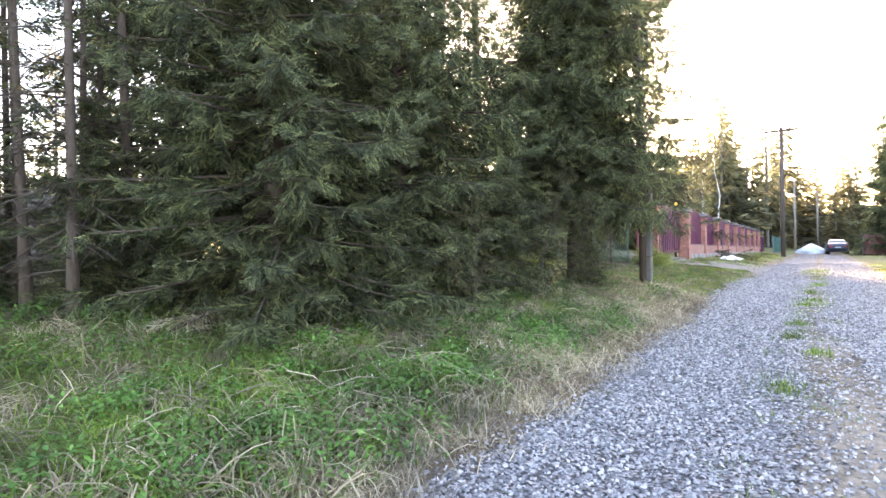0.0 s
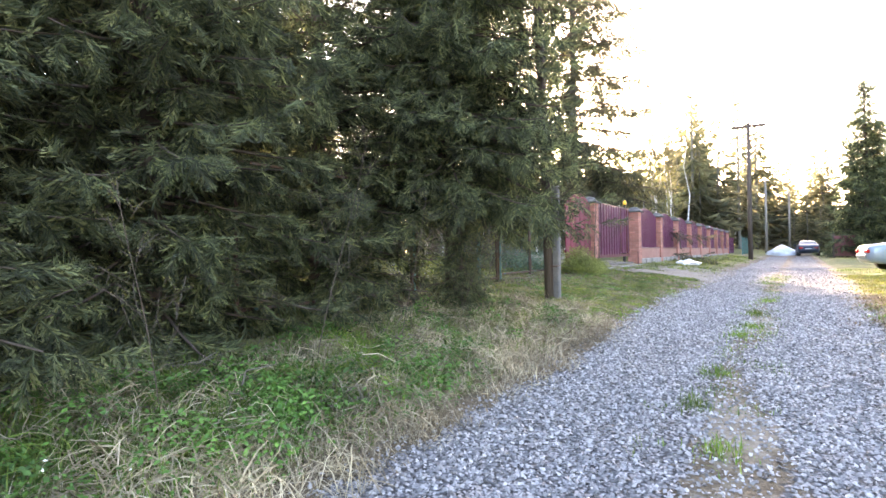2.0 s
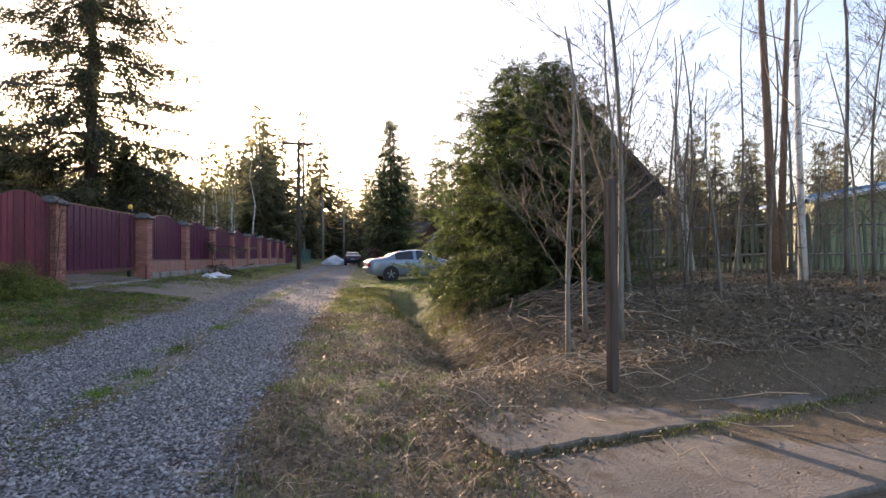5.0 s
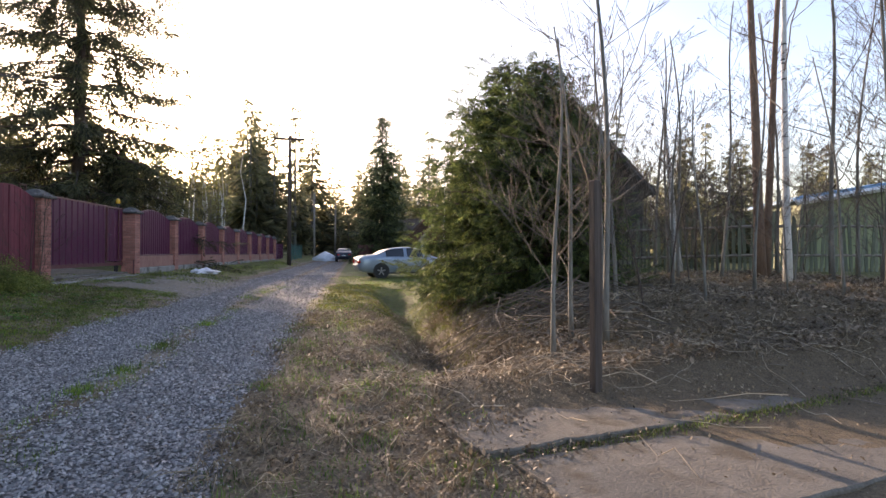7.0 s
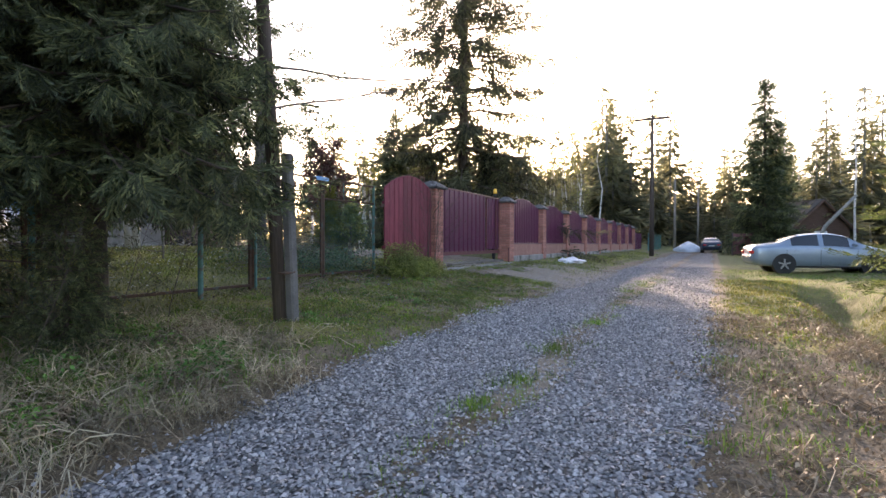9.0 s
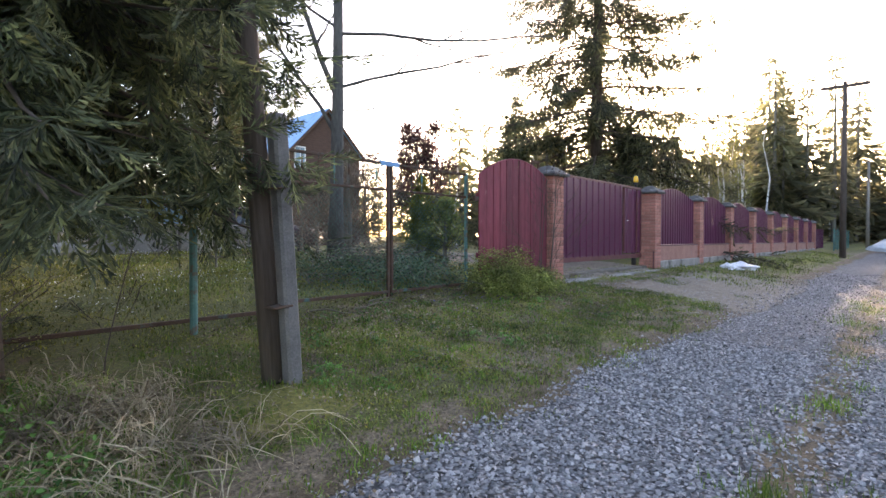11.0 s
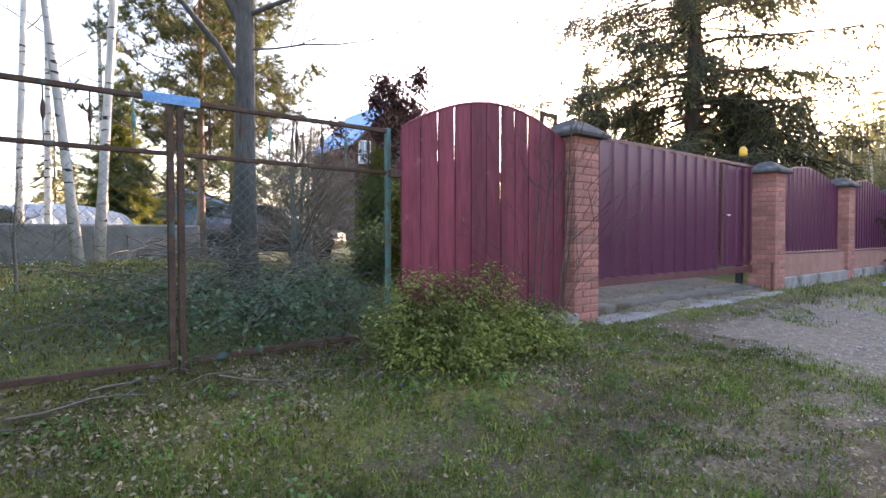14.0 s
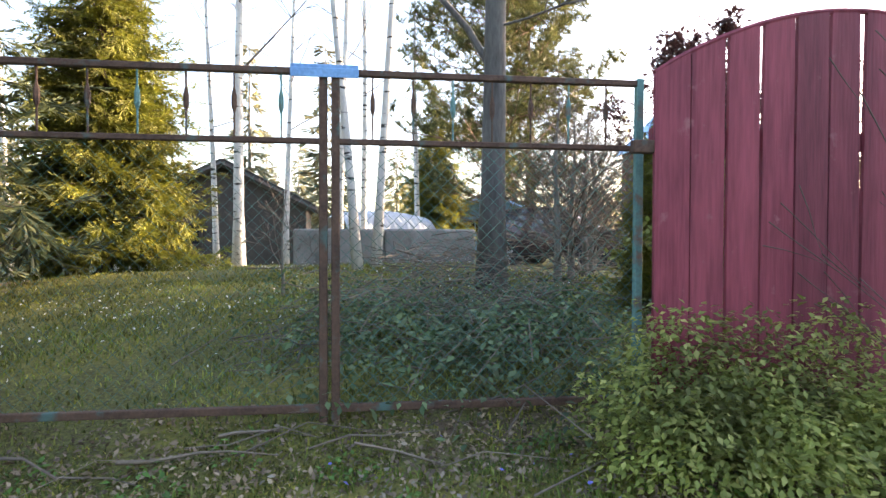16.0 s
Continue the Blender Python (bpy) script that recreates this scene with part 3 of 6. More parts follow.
def spruce_tree(name, m, meshes, height, r, label, seed=0, needles="needle", group="", start=0.0):
    tree = thing(name, m, label, "tree", group)
    part("trunk", trunk_shape(height, r, 10, seed=seed, bow=0.02), "bark_spruce", tree, soft=True)
    part("crown", meshes[0], needles, tree, "dense drooping green needles")
    tagged(part("branchwork", meshes[1], "bark_spruce", tree), kind="stuff")
    return tree


def branching(rng, p, d, length, r, depth, out, spread=0.6, kids=4, rise=0.25, wob=0.10, keep=0.55):
    """A limb with its side limbs, as paths for tubes_np."""
    k = 5 if depth else 3
    pts = [np.array(p, float)]
    dd = np.array(d, float)
    for _ in range(k):
        dd = dd + rng.normal(0, wob, 3) + np.array([0, 0, rise * 0.15])
        dd /= np.linalg.norm(dd)
        pts.append(pts[-1] + dd * length / k)
    pts = np.array(pts)
    out.append((pts, np.linspace(r, max(0.0036, r * (0.35 if depth else 0.25)), len(pts))))
    if depth:
        for _ in range(kids):
            f = rng.uniform(0.25, 0.98)
            i = f * k
            q = np.array([np.interp(i, np.arange(k + 1), pts[:, c]) for c in range(3)])
            a = rng.uniform(0, 2 * np.pi)
            side = np.array([math.cos(a), math.sin(a), rng.uniform(-0.1, 0.5)])
            nd = dd * (1 - spread) + side * spread
            nd /= np.linalg.norm(nd)
            branching(rng, q, nd, length * keep * rng.uniform(0.6, 1.15) * (1.2 - 0.5 * f), r * (1 - 0.55 * f) * 0.6, depth - 1, out, spread, kids, rise, wob, keep)


def bare_tree(name, m, seed, height, r, label, material="bark_grey", limbs=9, first=0.35, depth=2, reach=0.3, kids=4, lean=(0, 0), spread=0.6, category="tree", buds=None, sub="twig", group=""):
    """A leafless tree: a trunk, and limbs that fork into twigs."""
    rng = np.random.default_rng(seed)
    tree = thing(name, m, label, category, group)
    bow = 0.12 if r < 0.06 else 0.03
    part("trunk", trunk_shape(height, r, 9, lean, seed, bow), material, tree, soft=True)
    out = []
    for k in range(limbs):
        f = first + (0.97 - first) * (k + rng.random() * 0.6) / limbs
        a = k * 2.4 + rng.uniform(-0.5, 0.5)
        d = np.array([math.cos(a) * 0.75, math.sin(a) * 0.75, rng.uniform(0.35, 0.9)])
        branching(rng, (lean[0] * f + bow * height * 0.2 * math.sin(5 * f + seed) * f, lean[1] * f + bow * height * 0.2 * math.cos(4 * f + seed) * f, height * f), d / np.linalg.norm(d), height * reach * (1.25 - f) * rng.uniform(0.7, 1.2), r * (1 - 0.85 * f) * 0.38, depth, out, spread, kids)
    tagged(part("branchwork", fast("branchwork", *tubes_np(out)), sub, tree), kind="stuff")
    if buds:
        tips = np.concatenate([P[1:] for P, _ in out if len(P) == 4])
        tips = np.repeat(tips, 3, 0)
        tips = tips + rng.normal(0, 0.06 if buds[1] > 0.06 else 0.02, tips.shape)
        V, T = leaf_template()
        bud = part("bud_cover", fast("bud_cover", *scatter(V, T, rots(rng.uniform(0, 6.28, len(tips)), rng.uniform(-1, 1, len(tips))), tips, rng.uniform(0.5, 1.2, len(tips)) * buds[1])), buds[0], tree)
        tagged(bud, kind="stuff")
    return tree


def leaf_template():
    """A pointed leaf, folded along its midrib, one unit long."""
    V = np.array([[0, 0, 0], [0.45, 0.27, 0.07], [0.45, 0, 0], [0.45, -0.27, 0.07], [1, 0, -0.08]])
    return V, np.array([[0, 2, 1], [0, 3, 2], [1, 2, 4], [2, 3, 4]])


rng0 = np.random.default_rng(5)
NEAR = shoot_template(rng0, 7, 2, 0.050, 0.30, 5)
MIDDLE = shoot_template(rng0, 3, 2, 0.070, 0.44, 4)
FULL = shoot_template(rng0, 4, 2, 0.085, 0.42, 4)
FAR = shoot_template(rng0, 2, 1, 0.24, 0.60, 2)


# ---------------------------------------------------------------- ground
def noise_at(s, l, f, k):
    s, l = np.asarray(s, float), np.asarray(l, float)
    return np.array([noise.noise((a * f, b * f, k)) for a, b in zip(s.ravel(), l.ravel())]).reshape(s.shape)


def full_z(s, l):
    """The ground's height with its bumps."""
    s, l = np.asarray(s, float), np.asarray(l, float)
    off = np.maximum(smooth(1.5, 2.4, l), smooth(1.2, 2.2, -l))
    n2 = noise_at(s, l, 4.1, 7)
    off = off * (1 - 0.9 * smooth(2.6, 3.0, -l) * smooth(6, 6.6, s) * (1 - smooth(10.7, 11.2, s)))
    return gz(s, l) + (0.05 * noise_at(s, l, 0.9, 0) + 0.03 * n2) * off * (1 - smooth(9.5, 13, np.abs(l))) + 0.008 * n2 * (1 - off) + 0.07 * noise_at(s, l, 2.2, 11) * smooth(4.2, 5.2, -l) * (1 - smooth(11, 14, -l)) * smooth(10.8, 11.6, s)


def middle_strip(s, l, n3):
    """How worn and sandy the track's middle is; wider where the track begins."""
    w = 0.28 + 0.55 * (1 - smooth(4, 9, s))
    c = 0.15 - 0.55 * (1 - smooth(4, 9, s))
    return np.clip(np.exp(-(((l - c + 0.25 * n3) / w) ** 2)) * (0.9 + 0.5 * n3), 0, 1)


def build_ground():
    def coords(lo, hi, step, far):
        a = list(np.arange(lo, hi + 1e-6, step))
        d = step
        while a[-1] < far:
            d *= 1.35
            a.append(a[-1] + d)
        d = step
        while a[0] > -far:
            d *= 1.35
            a.insert(0, a[0] - d)
        return np.array(a)

    S, L = coords(-3, 32, 0.12, 900), coords(-9, 9, 0.10, 900)
    s, l = np.meshgrid(S, L, indexing="ij")
    z = full_z(s, l)
    nz, n2, n3 = noise_at(s, l, 0.9, 0), noise_at(s, l, 4.1, 7), noise_at(s, l, 0.45, 3)
    edge = 0.22 * nz + 0.10 * n2
    road = smooth(-1.45, -1.15, l + edge) * (1 - smooth(1.55, 1.95, l + edge)) * (1 - smooth(55, 70, s))
    mid = middle_strip(s, l, n3)
    drive = smooth(18.5, 20.3, s + edge) * (1 - smooth(24.5, 27, s + edge)) * smooth(1.2, 1.6, l) * (1 - smooth(3.4, 4.4, l + edge))
    inner = smooth(18.7, 19.3, s) * (1 - smooth(23.3, 23.9, s)) * smooth(4.2, 4.6, l) * (1 - smooth(9, 10, l))
    sand = np.clip(0.95 * inner + mid * (0.9 - 0.4 * smooth(3, 7, s)) * road + drive * 0.72 + 0.25 * road * (n3 > 0.25), 0, 1)
    gravel = np.clip(road * (1 - 0.75 * mid) - drive, 0, 1)
    turf = smooth(2.1 - 0.25 * smooth(11, 13, s), 2.9 - 0.5 * smooth(11, 13, s), l + edge) * (0.62 + 0.5 * n3 + 0.3 * nz) * (1 - 0.72 * drive) + 0.35 * smooth(4.7, 5.6, l) * smooth(11, 13, s)
    turf = np.where(l < -1.0, smooth(14.5, 17, s + edge) * smooth(1.3, 1.9, -l) * 0.8 + 0.25 * smooth(1.3, 1.9, -l) + 0.2 * n3, turf)
    moss = np.where(l < -1.0, smooth(12.2, 14.5, s) * 0.62 * (0.6 + n3) * smooth(1.5, 2.2, -l), 0.62 * smooth(2.0, 2.8, l) * (0.7 + 1.0 * nz) * smooth(9, 11, s) * (1 - 0.7 * drive))
    straw = np.maximum(np.exp(-(((l - 2.35) / 0.42) ** 2)) * 0.9, smooth(1.1, 1.5, -l + edge) * (1 - smooth(3.0, 4.0, -l)) * 0.8)
    V = np.stack([s, l, z], -1).reshape(-1, 3)
    a, b = s.shape
    i, j = np.meshgrid(np.arange(a - 1), np.arange(b - 1), indexing="ij")
    Q = np.stack([i * b + j, (i + 1) * b + j, (i + 1) * b + j + 1, i * b + j + 1], -1).reshape(-1, 4)
    me = fast("ground", V, Q)
    for k, v in (("gravel", gravel), ("sand", sand), ("turf", turf), ("moss", moss), ("straw", straw)):
        me.attributes.new(k, "FLOAT", "POINT").data.foreach_set("value", np.clip(v, 0, 1).ravel().astype(np.float32))
    return tagged(part("ground", me, "ground", None, m=ROAD, soft=True), "gravel track with grass verges, dry litter and moss", "ground", kind="structure")


build_ground()


# ---------------------------------------------------------------- brick and sheet-metal fence
FENCE = 4.44  # the road face of the pillars, to the left of the track
PILLAR, COURSE, COURSES = 0.40, 0.0775, 24


def brick_mesh():
    return Shape().box((0, 0, 0), (0.262, 0.126, COURSE - 0.011), 0.006).mesh("brick")


BRICK = brick_mesh()
BRICK.materials.append(M["brick"])


def brick_poses():
    """Four bricks round a hollow core in each course, turned about from course to course."""
    h, w = PILLAR / 2, 0.063
    for k in range(COURSES):
        for j in range(4):
            a = 90 * j
            sx = 1 if k % 2 else -1
            yield pose(0, 0, (k + 0.5) * COURSE, 0, 0, a) @ pose(sx * (h - 0.131), -(h - w), 0, 0, 0, 0), k, j


def cap_shape():
    g, h = Shape(), PILLAR / 2
    V, z = [], COURSES * COURSE
    for w, dz in ((h - 0.02, 0.0), (h + 0.075, 0.0), (h + 0.085, 0.03), (h + 0.07, 0.055), (0.10, 0.175), (0.05, 0.195)):
        V += [(-w, -w, z + dz), (w, -w, z + dz), (w, w, z + dz), (-w, w, z + dz)]
    F = [(3, 2, 1, 0)]
    for k in range(5):
        for j in range(4):
            F.append((4 * k + j, 4 * k + (j + 1) % 4, 4 * k + 4 + (j + 1) % 4, 4 * k + 4 + j))
    F.append((20, 21, 22, 23))
    return g.add(V, F)


CAP = cap_shape().mesh("cap")
CORE = Shape().box((0, 0, COURSES * COURSE / 2 - 0.1), (PILLAR - 0.016, PILLAR - 0.016, COURSES * COURSE + 0.19), 0).mesh("mortar_core")
joinb = Shape()
jr = random.Random(4)
for m_, k, j in brick_poses():
    q = m_ @ pose(jr.uniform(-0.003, 0.003), jr.uniform(-0.003, 0.003), 0)
    joinb.add([q @ v.co for v in BRICK.vertices], [tuple(p.vertices) for p in BRICK.polygons])
FAR_BRICKS = joinb.mesh("bricks")
FAR_BRICKS.materials.append(M["brick_i"])
PILLARS = [(18.83, 0.98), (23.92, 0.99)] + [(27.69 + 3.766 * k, 0.98 - 0.014 * k) for k in range(8)]
near_pillars = []
for k, (s, z) in enumerate(PILLARS):
    p = thing("brick_pillar", ROAD @ pose(s, FENCE + PILLAR / 2, z), "red brick gate pillar with grey pyramid cap" if k < 2 else "slim red brick fence pillar with dark cap", "pillar", "pillars of the brick fence")
    part("mortar_core", CORE, "mortar", p)
    part("cap", CAP, "cap", p, "weathered grey concrete cap")
    if k < 2:
        near_pillars.append(p)
    else:
        tagged(part("bricks", FAR_BRICKS, "brick_i", p), kind="stuff")


def rib_sheet(width, z0, z1, pitch, crown=0.0, depth=0.022, base=None):
    """A ribbed steel sheet along x, with a top that may rise in an arch."""
    n = int(width / pitch)
    xs, ys = [], []
    for k in range(n + 1):
        x = k * width / n
        for dx, y in ((0.0, 0), (0.52, 0), (0.60, -depth), (0.92, -depth)):
            if k < n:
                xs.append(x + dx * width / n)
                ys.append(y)
    xs.append(width)
    ys.append(0)
    V, F, rows = [], [], 3
    for off in (0.0, 0.003):
        for r in range(rows):
            for x, y in zip(xs, ys):
                u = 2 * x / width - 1
                top = z1 + crown * max(0.0, math.cos(u * math.pi / 2)) ** 1.1
                V.append((x, y + off, z0 + (top - z0) * r / (rows - 1)))
    m = len(xs)
    for o in (0, rows * m):
        for r in range(rows - 1):
            for k in range(m - 1):
                F.append((o + r * m + k, o + r * m + k + 1, o + (r + 1) * m + k + 1, o + (r + 1) * m + k))
    return Shape().add(V, F)


def fence_bay(k):
    s0, s1 = PILLARS[k][0] + PILLAR / 2, PILLARS[k + 1][0] - PILLAR / 2
    w, z = s1 - s0, (PILLARS[k][1] + PILLARS[k + 1][1]) / 2
    b = thing("fence_bay", ROAD @ pose(s0, FENCE + PILLAR / 2, z), "arched burgundy ribbed sheet panel on low rendered plinth", "fence", "bays of the brick fence")
    part("sheet", rib_sheet(w, 0.56, 1.86, 0.19, 0.24, 0.013), "metal_red", b)
    part("footing", Shape().box((w / 2, -0.02, 0.02), (w, 0.36, 0.30), 0.02), "concrete", b, "grey concrete footing")
    part("ledge", Shape().box((w / 2, -0.02, 0.565), (w, 0.26, 0.04), 0.01), "frame_red", b)
    n = 24
    rail = [(w * i / n, 0.03, 1.86 + 0.245 * max(0.0, math.cos((2 * i / n - 1) * math.pi / 2)) ** 1.1) for i in range(n + 1)]
    part("arched_rail", Shape().tube(rail, 0.02, 6), "frame_red", b)
    for x in (0.03, w - 0.03):
        part("side_rail", Shape().box((x, 0.03, 1.2), (0.04, 0.04, 1.3), 0.004), "frame_red", b)
    part("plinth", Shape().box((w / 2, -0.02, 0.36), (w, 0.24, 0.385), 0.012), "plaster", b, "rough pinkish-red rendered plinth")
    return b


for k in range(1, 9):
    fence_bay(k)
end_bay = thing("fence_end", ROAD @ pose(PILLARS[9][0] + 0.2, FENCE + 0.2, PILLARS[9][1]), "plain burgundy sheet at the fence's end", "fence")
part("sheet", rib_sheet(6.0, 0.05, 1.5, 0.2, 0.0), "metal_red", end_bay)
for x in (0.05, 2, 4, 5.95):
    part("post", Shape().box((x, 0.06, 0.7), (0.06, 0.06, 1.7), 0.005), "frame_red", end_bay)


def sliding_gate():
    s0, s1 = 19.06, 23.70
    w, z = s1 - s0, 1.0
    g = thing("sliding_gate", ROAD @ pose(s0, FENCE + 0.36, z), "burgundy ribbed steel gate with a small inset door", "gate")
    a = 3.46
    part("sheet", rib_sheet(a, 0.34, 1.95, 0.27, 0.0, 0.022), "metal_red", g)
    part("bottom_rail", Shape().box((w / 2 - 0.1, 0.02, 0.30), (w + 0.3, 0.07, 0.10), 0.006), "frame_red", g)
    part("top_rail", Shape().box((w / 2 - 0.1, 0.02, 1.965), (w + 0.3, 0.06, 0.05), 0.006), "frame_red", g)
    for x in (-0.2, a + 0.02, w - 0.05):
        part("stile", Shape().box((x, 0.03, 1.155), (0.05, 0.06, 1.57), 0.006), "frame_red", g)
    d = part("wicket_door", rib_sheet(w - a - 0.16, 0.38, 1.92, 0.27, 0.0, 0.022), "metal_red", g, "inset door of the same burgundy sheet", pose(a + 0.07, -0.004, 0))
    for x in (0.0, w - a - 0.40, w - a - 0.16):
        part("door_stile", Shape().box((x, -0.02, 1.17), (0.03, 0.04, 1.5), 0.004), "frame_red", d)
    part("handle", Shape().tube([(0.03, -0.03, 1.15), (0.03, -0.08, 1.15), (0.14, -0.08, 1.15)], 0.011, 8), "chrome", d, "small steel lever handle")
    t = thing("gate_track", ROAD @ pose(s0 - 0.1, FENCE + 0.25, z), "low concrete threshold under the gate", "threshold")
    part("beam", Shape().box((w / 2 + 0.1, 0.10, -0.03), (w + 0.1, 0.30, 0.16), 0.02), "slab", t)
    part("apron", Shape().box((w / 2 + 0.1, -0.22, -0.14), (w + 0.2, 0.32, 0.20), 0.03), "concrete", t, "stained grey concrete apron")
    b = thing("gate_post", ROAD @ pose(23.62, FENCE + 0.50, z), "dark steel gate guide post", "post")
    part("post", Shape().box((0, 0, 0.95), (0.09, 0.09, 2.1), 0.006), "black", b)
    for zz in (0.5, 1.6):
        part("guide_bracket", Shape().box((0, -0.10, zz), (0.05, 0.16, 0.05), 0.004), "black", b)
    part("small_pipe", Shape().tube([(0.10, -0.46, -0.1), (0.10, -0.46, 0.42)], 0.022, 8), "frame_red", b)
    y = thing("warning_beacon", ROAD @ pose(23.60, FENCE + 0.45, 2.93), "amber warning beacon on the gate post", "lamp")
    part("bracket", Shape().tube([(0, 0, 0), (0, 0, 0.16)], 0.02, 8), "black", y)
    part("base", Shape().tube([(0, 0, 0.15), (0, 0, 0.20)], 0.055, 14), "black", y)
    part("lens", Shape().tube([(0, 0, 0.20), (0, 0, 0.24), (0, 0, 0.32), (0, 0, 0.355), (0, 0, 0.365)], [0.058, 0.062, 0.055, 0.035, 0.01], 16), "amber", y, "amber plastic lens", soft=True)
    h = thing("gate_stop", ROAD @ pose(18.62, FENCE + 0.42, 2.84), "rusty steel gate catch above the pillar", "bracket")
    for c, sz in (((0, 0, 0.14), (0.04, 0.03, 0.30)), ((0.22, 0, 0.16), (0.04, 0.03, 0.26)), ((0.11, 0, 0.28), (0.26, 0.03, 0.04)), ((0.11, 0, 0.10), (0.22, 0.03, 0.05))):
        part("bar", Shape().box(c, sz, 0.004), "rust", h)


sliding_gate()


def plank_panel():
    s0, s1, z = 16.62, 18.60, 1.02
    p = thing("plank_panel", ROAD @ pose(s0, FENCE + 0.10, z), "arched red-painted plank fence panel with gaps", "fence")
    n, w = 11, (s1 - s0) / 11
    r = random.Random(8)

    def top(x):
        u = x / (s1 - s0)
        return 1.64 + 0.10 * u + 0.29 * math.sin(math.pi * u) ** 0.85

    for k in range(n):
        gap = r.uniform(0.004, 0.013)
        gtop = r.uniform(0.010, 0.026) if 2 <= k <= 8 else 0.0
        a, e = k * w + gap / 2, (k + 1) * w - gap / 2
        V, F = [], []
        zb = 0.10 + r.uniform(-0.03, 0.03)
        tilt = r.uniform(-0.006, 0.006)
        for y in (0.0, 0.022):
            for f in (0, 0.5, 0.8, 1):
                aa, ee = a + tilt * f + gtop * f**2 * 0.5, e + tilt * f - gtop * f**2 * 0.5
                ta, te = zb + (top(a) - zb) * f, zb + (top(e) - zb) * f
                V += [(aa, y + 0.004 * (k % 2), ta), (ee, y + 0.004 * (k % 2), te)]
        for j in range(3):
            F += [(2 * j, 2 * j + 1, 2 * j + 3, 2 * j + 2), (8 + 2 * j + 2, 8 + 2 * j + 3, 8 + 2 * j + 1, 8 + 2 * j), (2 * j + 2, 8 + 2 * j + 2, 8 + 2 * j, 2 * j), (2 * j + 1, 8 + 2 * j + 1, 8 + 2 * j + 3, 2 * j + 3)]
        F += [(0, 8, 9, 1), (6, 7, 15, 14)]
        part("plank", Shape().add(V, F), "wood_red", p)
    part("arched_strip", Shape().tube([(x, 0.012, top(x) + 0.008) for x in np.linspace(0, s1 - s0, 20)], 0.014, 6), "wood_red", p)
    for zz in (0.45, 1.35):
        part("batten", Shape().box(((s1 - s0) / 2, 0.05, zz), (s1 - s0, 0.04, 0.09), 0.005), "wood_red", p)
    part("hinge", Shape().box((-0.04, 0.03, 1.30), (0.12, 0.05, 0.06), 0.004), "rust", p)
    f = thing("footing_stone", ROAD @ pose(18.45, FENCE + 0.02, 0.92), "short concrete footing beside the pillar", "footing")
    part("block", Shape().box((0, 0.1, 0.06), (0.42, 0.34, 0.18), 0.02), "concrete", f)


plank_panel()


# ---------------------------------------------------------------- chain-link fence
def diamond_net(w, z0, z1, pitch=0.048, r=0.0023):
    paths, h = [], z1 - z0
    for sgn in (1, -1):
        x = -h
        while x < w + h:
            a, b = (x, z0), (x + h, z1)
            if sgn < 0:
                a, b = (x + h, z0), (x, z1)
            t = [0.0, 1.0]
            for e in (0.0, w):
                u = (e - a[0]) / (b[0] - a[0])
                if (b[0] > a[0]) == (e == 0.0):
                    t[0] = max(t[0], u)
                else:
                    t[1] = min(t[1], u)
            if t[1] - t[0] > 0.02:
                P = np.array([[a[0] + (b[0] - a[0]) * u, 0.003 * sgn, a[1] + (b[1] - a[1]) * u] for u in t])
                paths.append((P, np.array([r, r])))
            x += pitch * 1.42
    return fast("wire_net", *tubes_np(paths))


def mesh_leaf(s0, s1, z, hi=1.70, mid=1.36, drops=True, mat_post="rust", end="rust", net=True, wire=0.0015):
    w = s1 - s0
    g = thing("chain_link_leaf", ROAD @ pose(s0, 4.85, z), "rusty steel frame with green chain-link mesh" if net else "rusty open steel fence frame without mesh", "fence", "leaves of the chain-link fence")
    for zz, th in ((hi, 0.032), (mid, 0.028), (0.03, 0.038)):
        part("rail", Shape().box((w / 2, 0, zz), (w, 0.035, th), 0.004), "rust", g)
    for x, mm in ((0.02, mat_post), (w - 0.02, end)):
        part("stile", Shape().box((x, 0, (hi + 0.05) / 2 - 0.03), (0.04, 0.04, hi + 0.06), 0.004), mm, g)
    if net:
        part("net", diamond_net(w, 0.05, mid - 0.02, r=wire), "wire", g, "sagging green plastic-coated wire net")
    if drops:
        n = int(w / 0.2)
        for k in range(1, n):
            x = k * w / n
            zs = [hi, hi - 0.09, hi - 0.13, hi - 0.18, hi - 0.21, mid]
            part("twisted_rod", Shape().tube([(x, 0, q) for q in zs], [0.005, 0.005, 0.014, 0.014, 0.005, 0.005], 6), mat_post if k % 3 else "teal", g)
    return g


def post(s, l, z0, h, mat_, r=0.03, label="teal painted steel fence post"):
    p = thing("fence_post", ROAD @ pose(s, l, z0), label, "post", "posts of the chain-link fence")
    part("pipe", Shape().tube([(0, 0, -0.15), (0, 0, h - 0.02), (0, 0, h)], [r, r, r * 0.6], 10), mat_, p)
    return p


mesh_leaf(13.51, 15.07, 1.0, wire=0.0010)
mesh_leaf(15.09, 16.71, 1.0, end="teal")
mesh_leaf(10.6, 13.44, 0.92, drops=False, net=False)
mesh_leaf(7.2, 10.5, 0.86, drops=False, net=False)
post(13.47, 4.85, 0.92, 1.80, "rust", 0.034, "rusty steel gate post by the mesh")
post(13.475, 4.79, 0.92, 1.74, "teal", 0.020)
post(12.45, 4.72, 0.90, 1.66, "teal", 0.035)
post(10.55, 4.85, 0.86, 1.6, "teal")
cp = thing("post_cap_plate", ROAD @ pose(15.06, 4.85, 2.70), "blue painted angle iron over the fence posts", "bracket")
part("plate", Shape().box((0, 0, 0.02), (0.33, 0.06, 0.025), 0.004), "blue", cp)
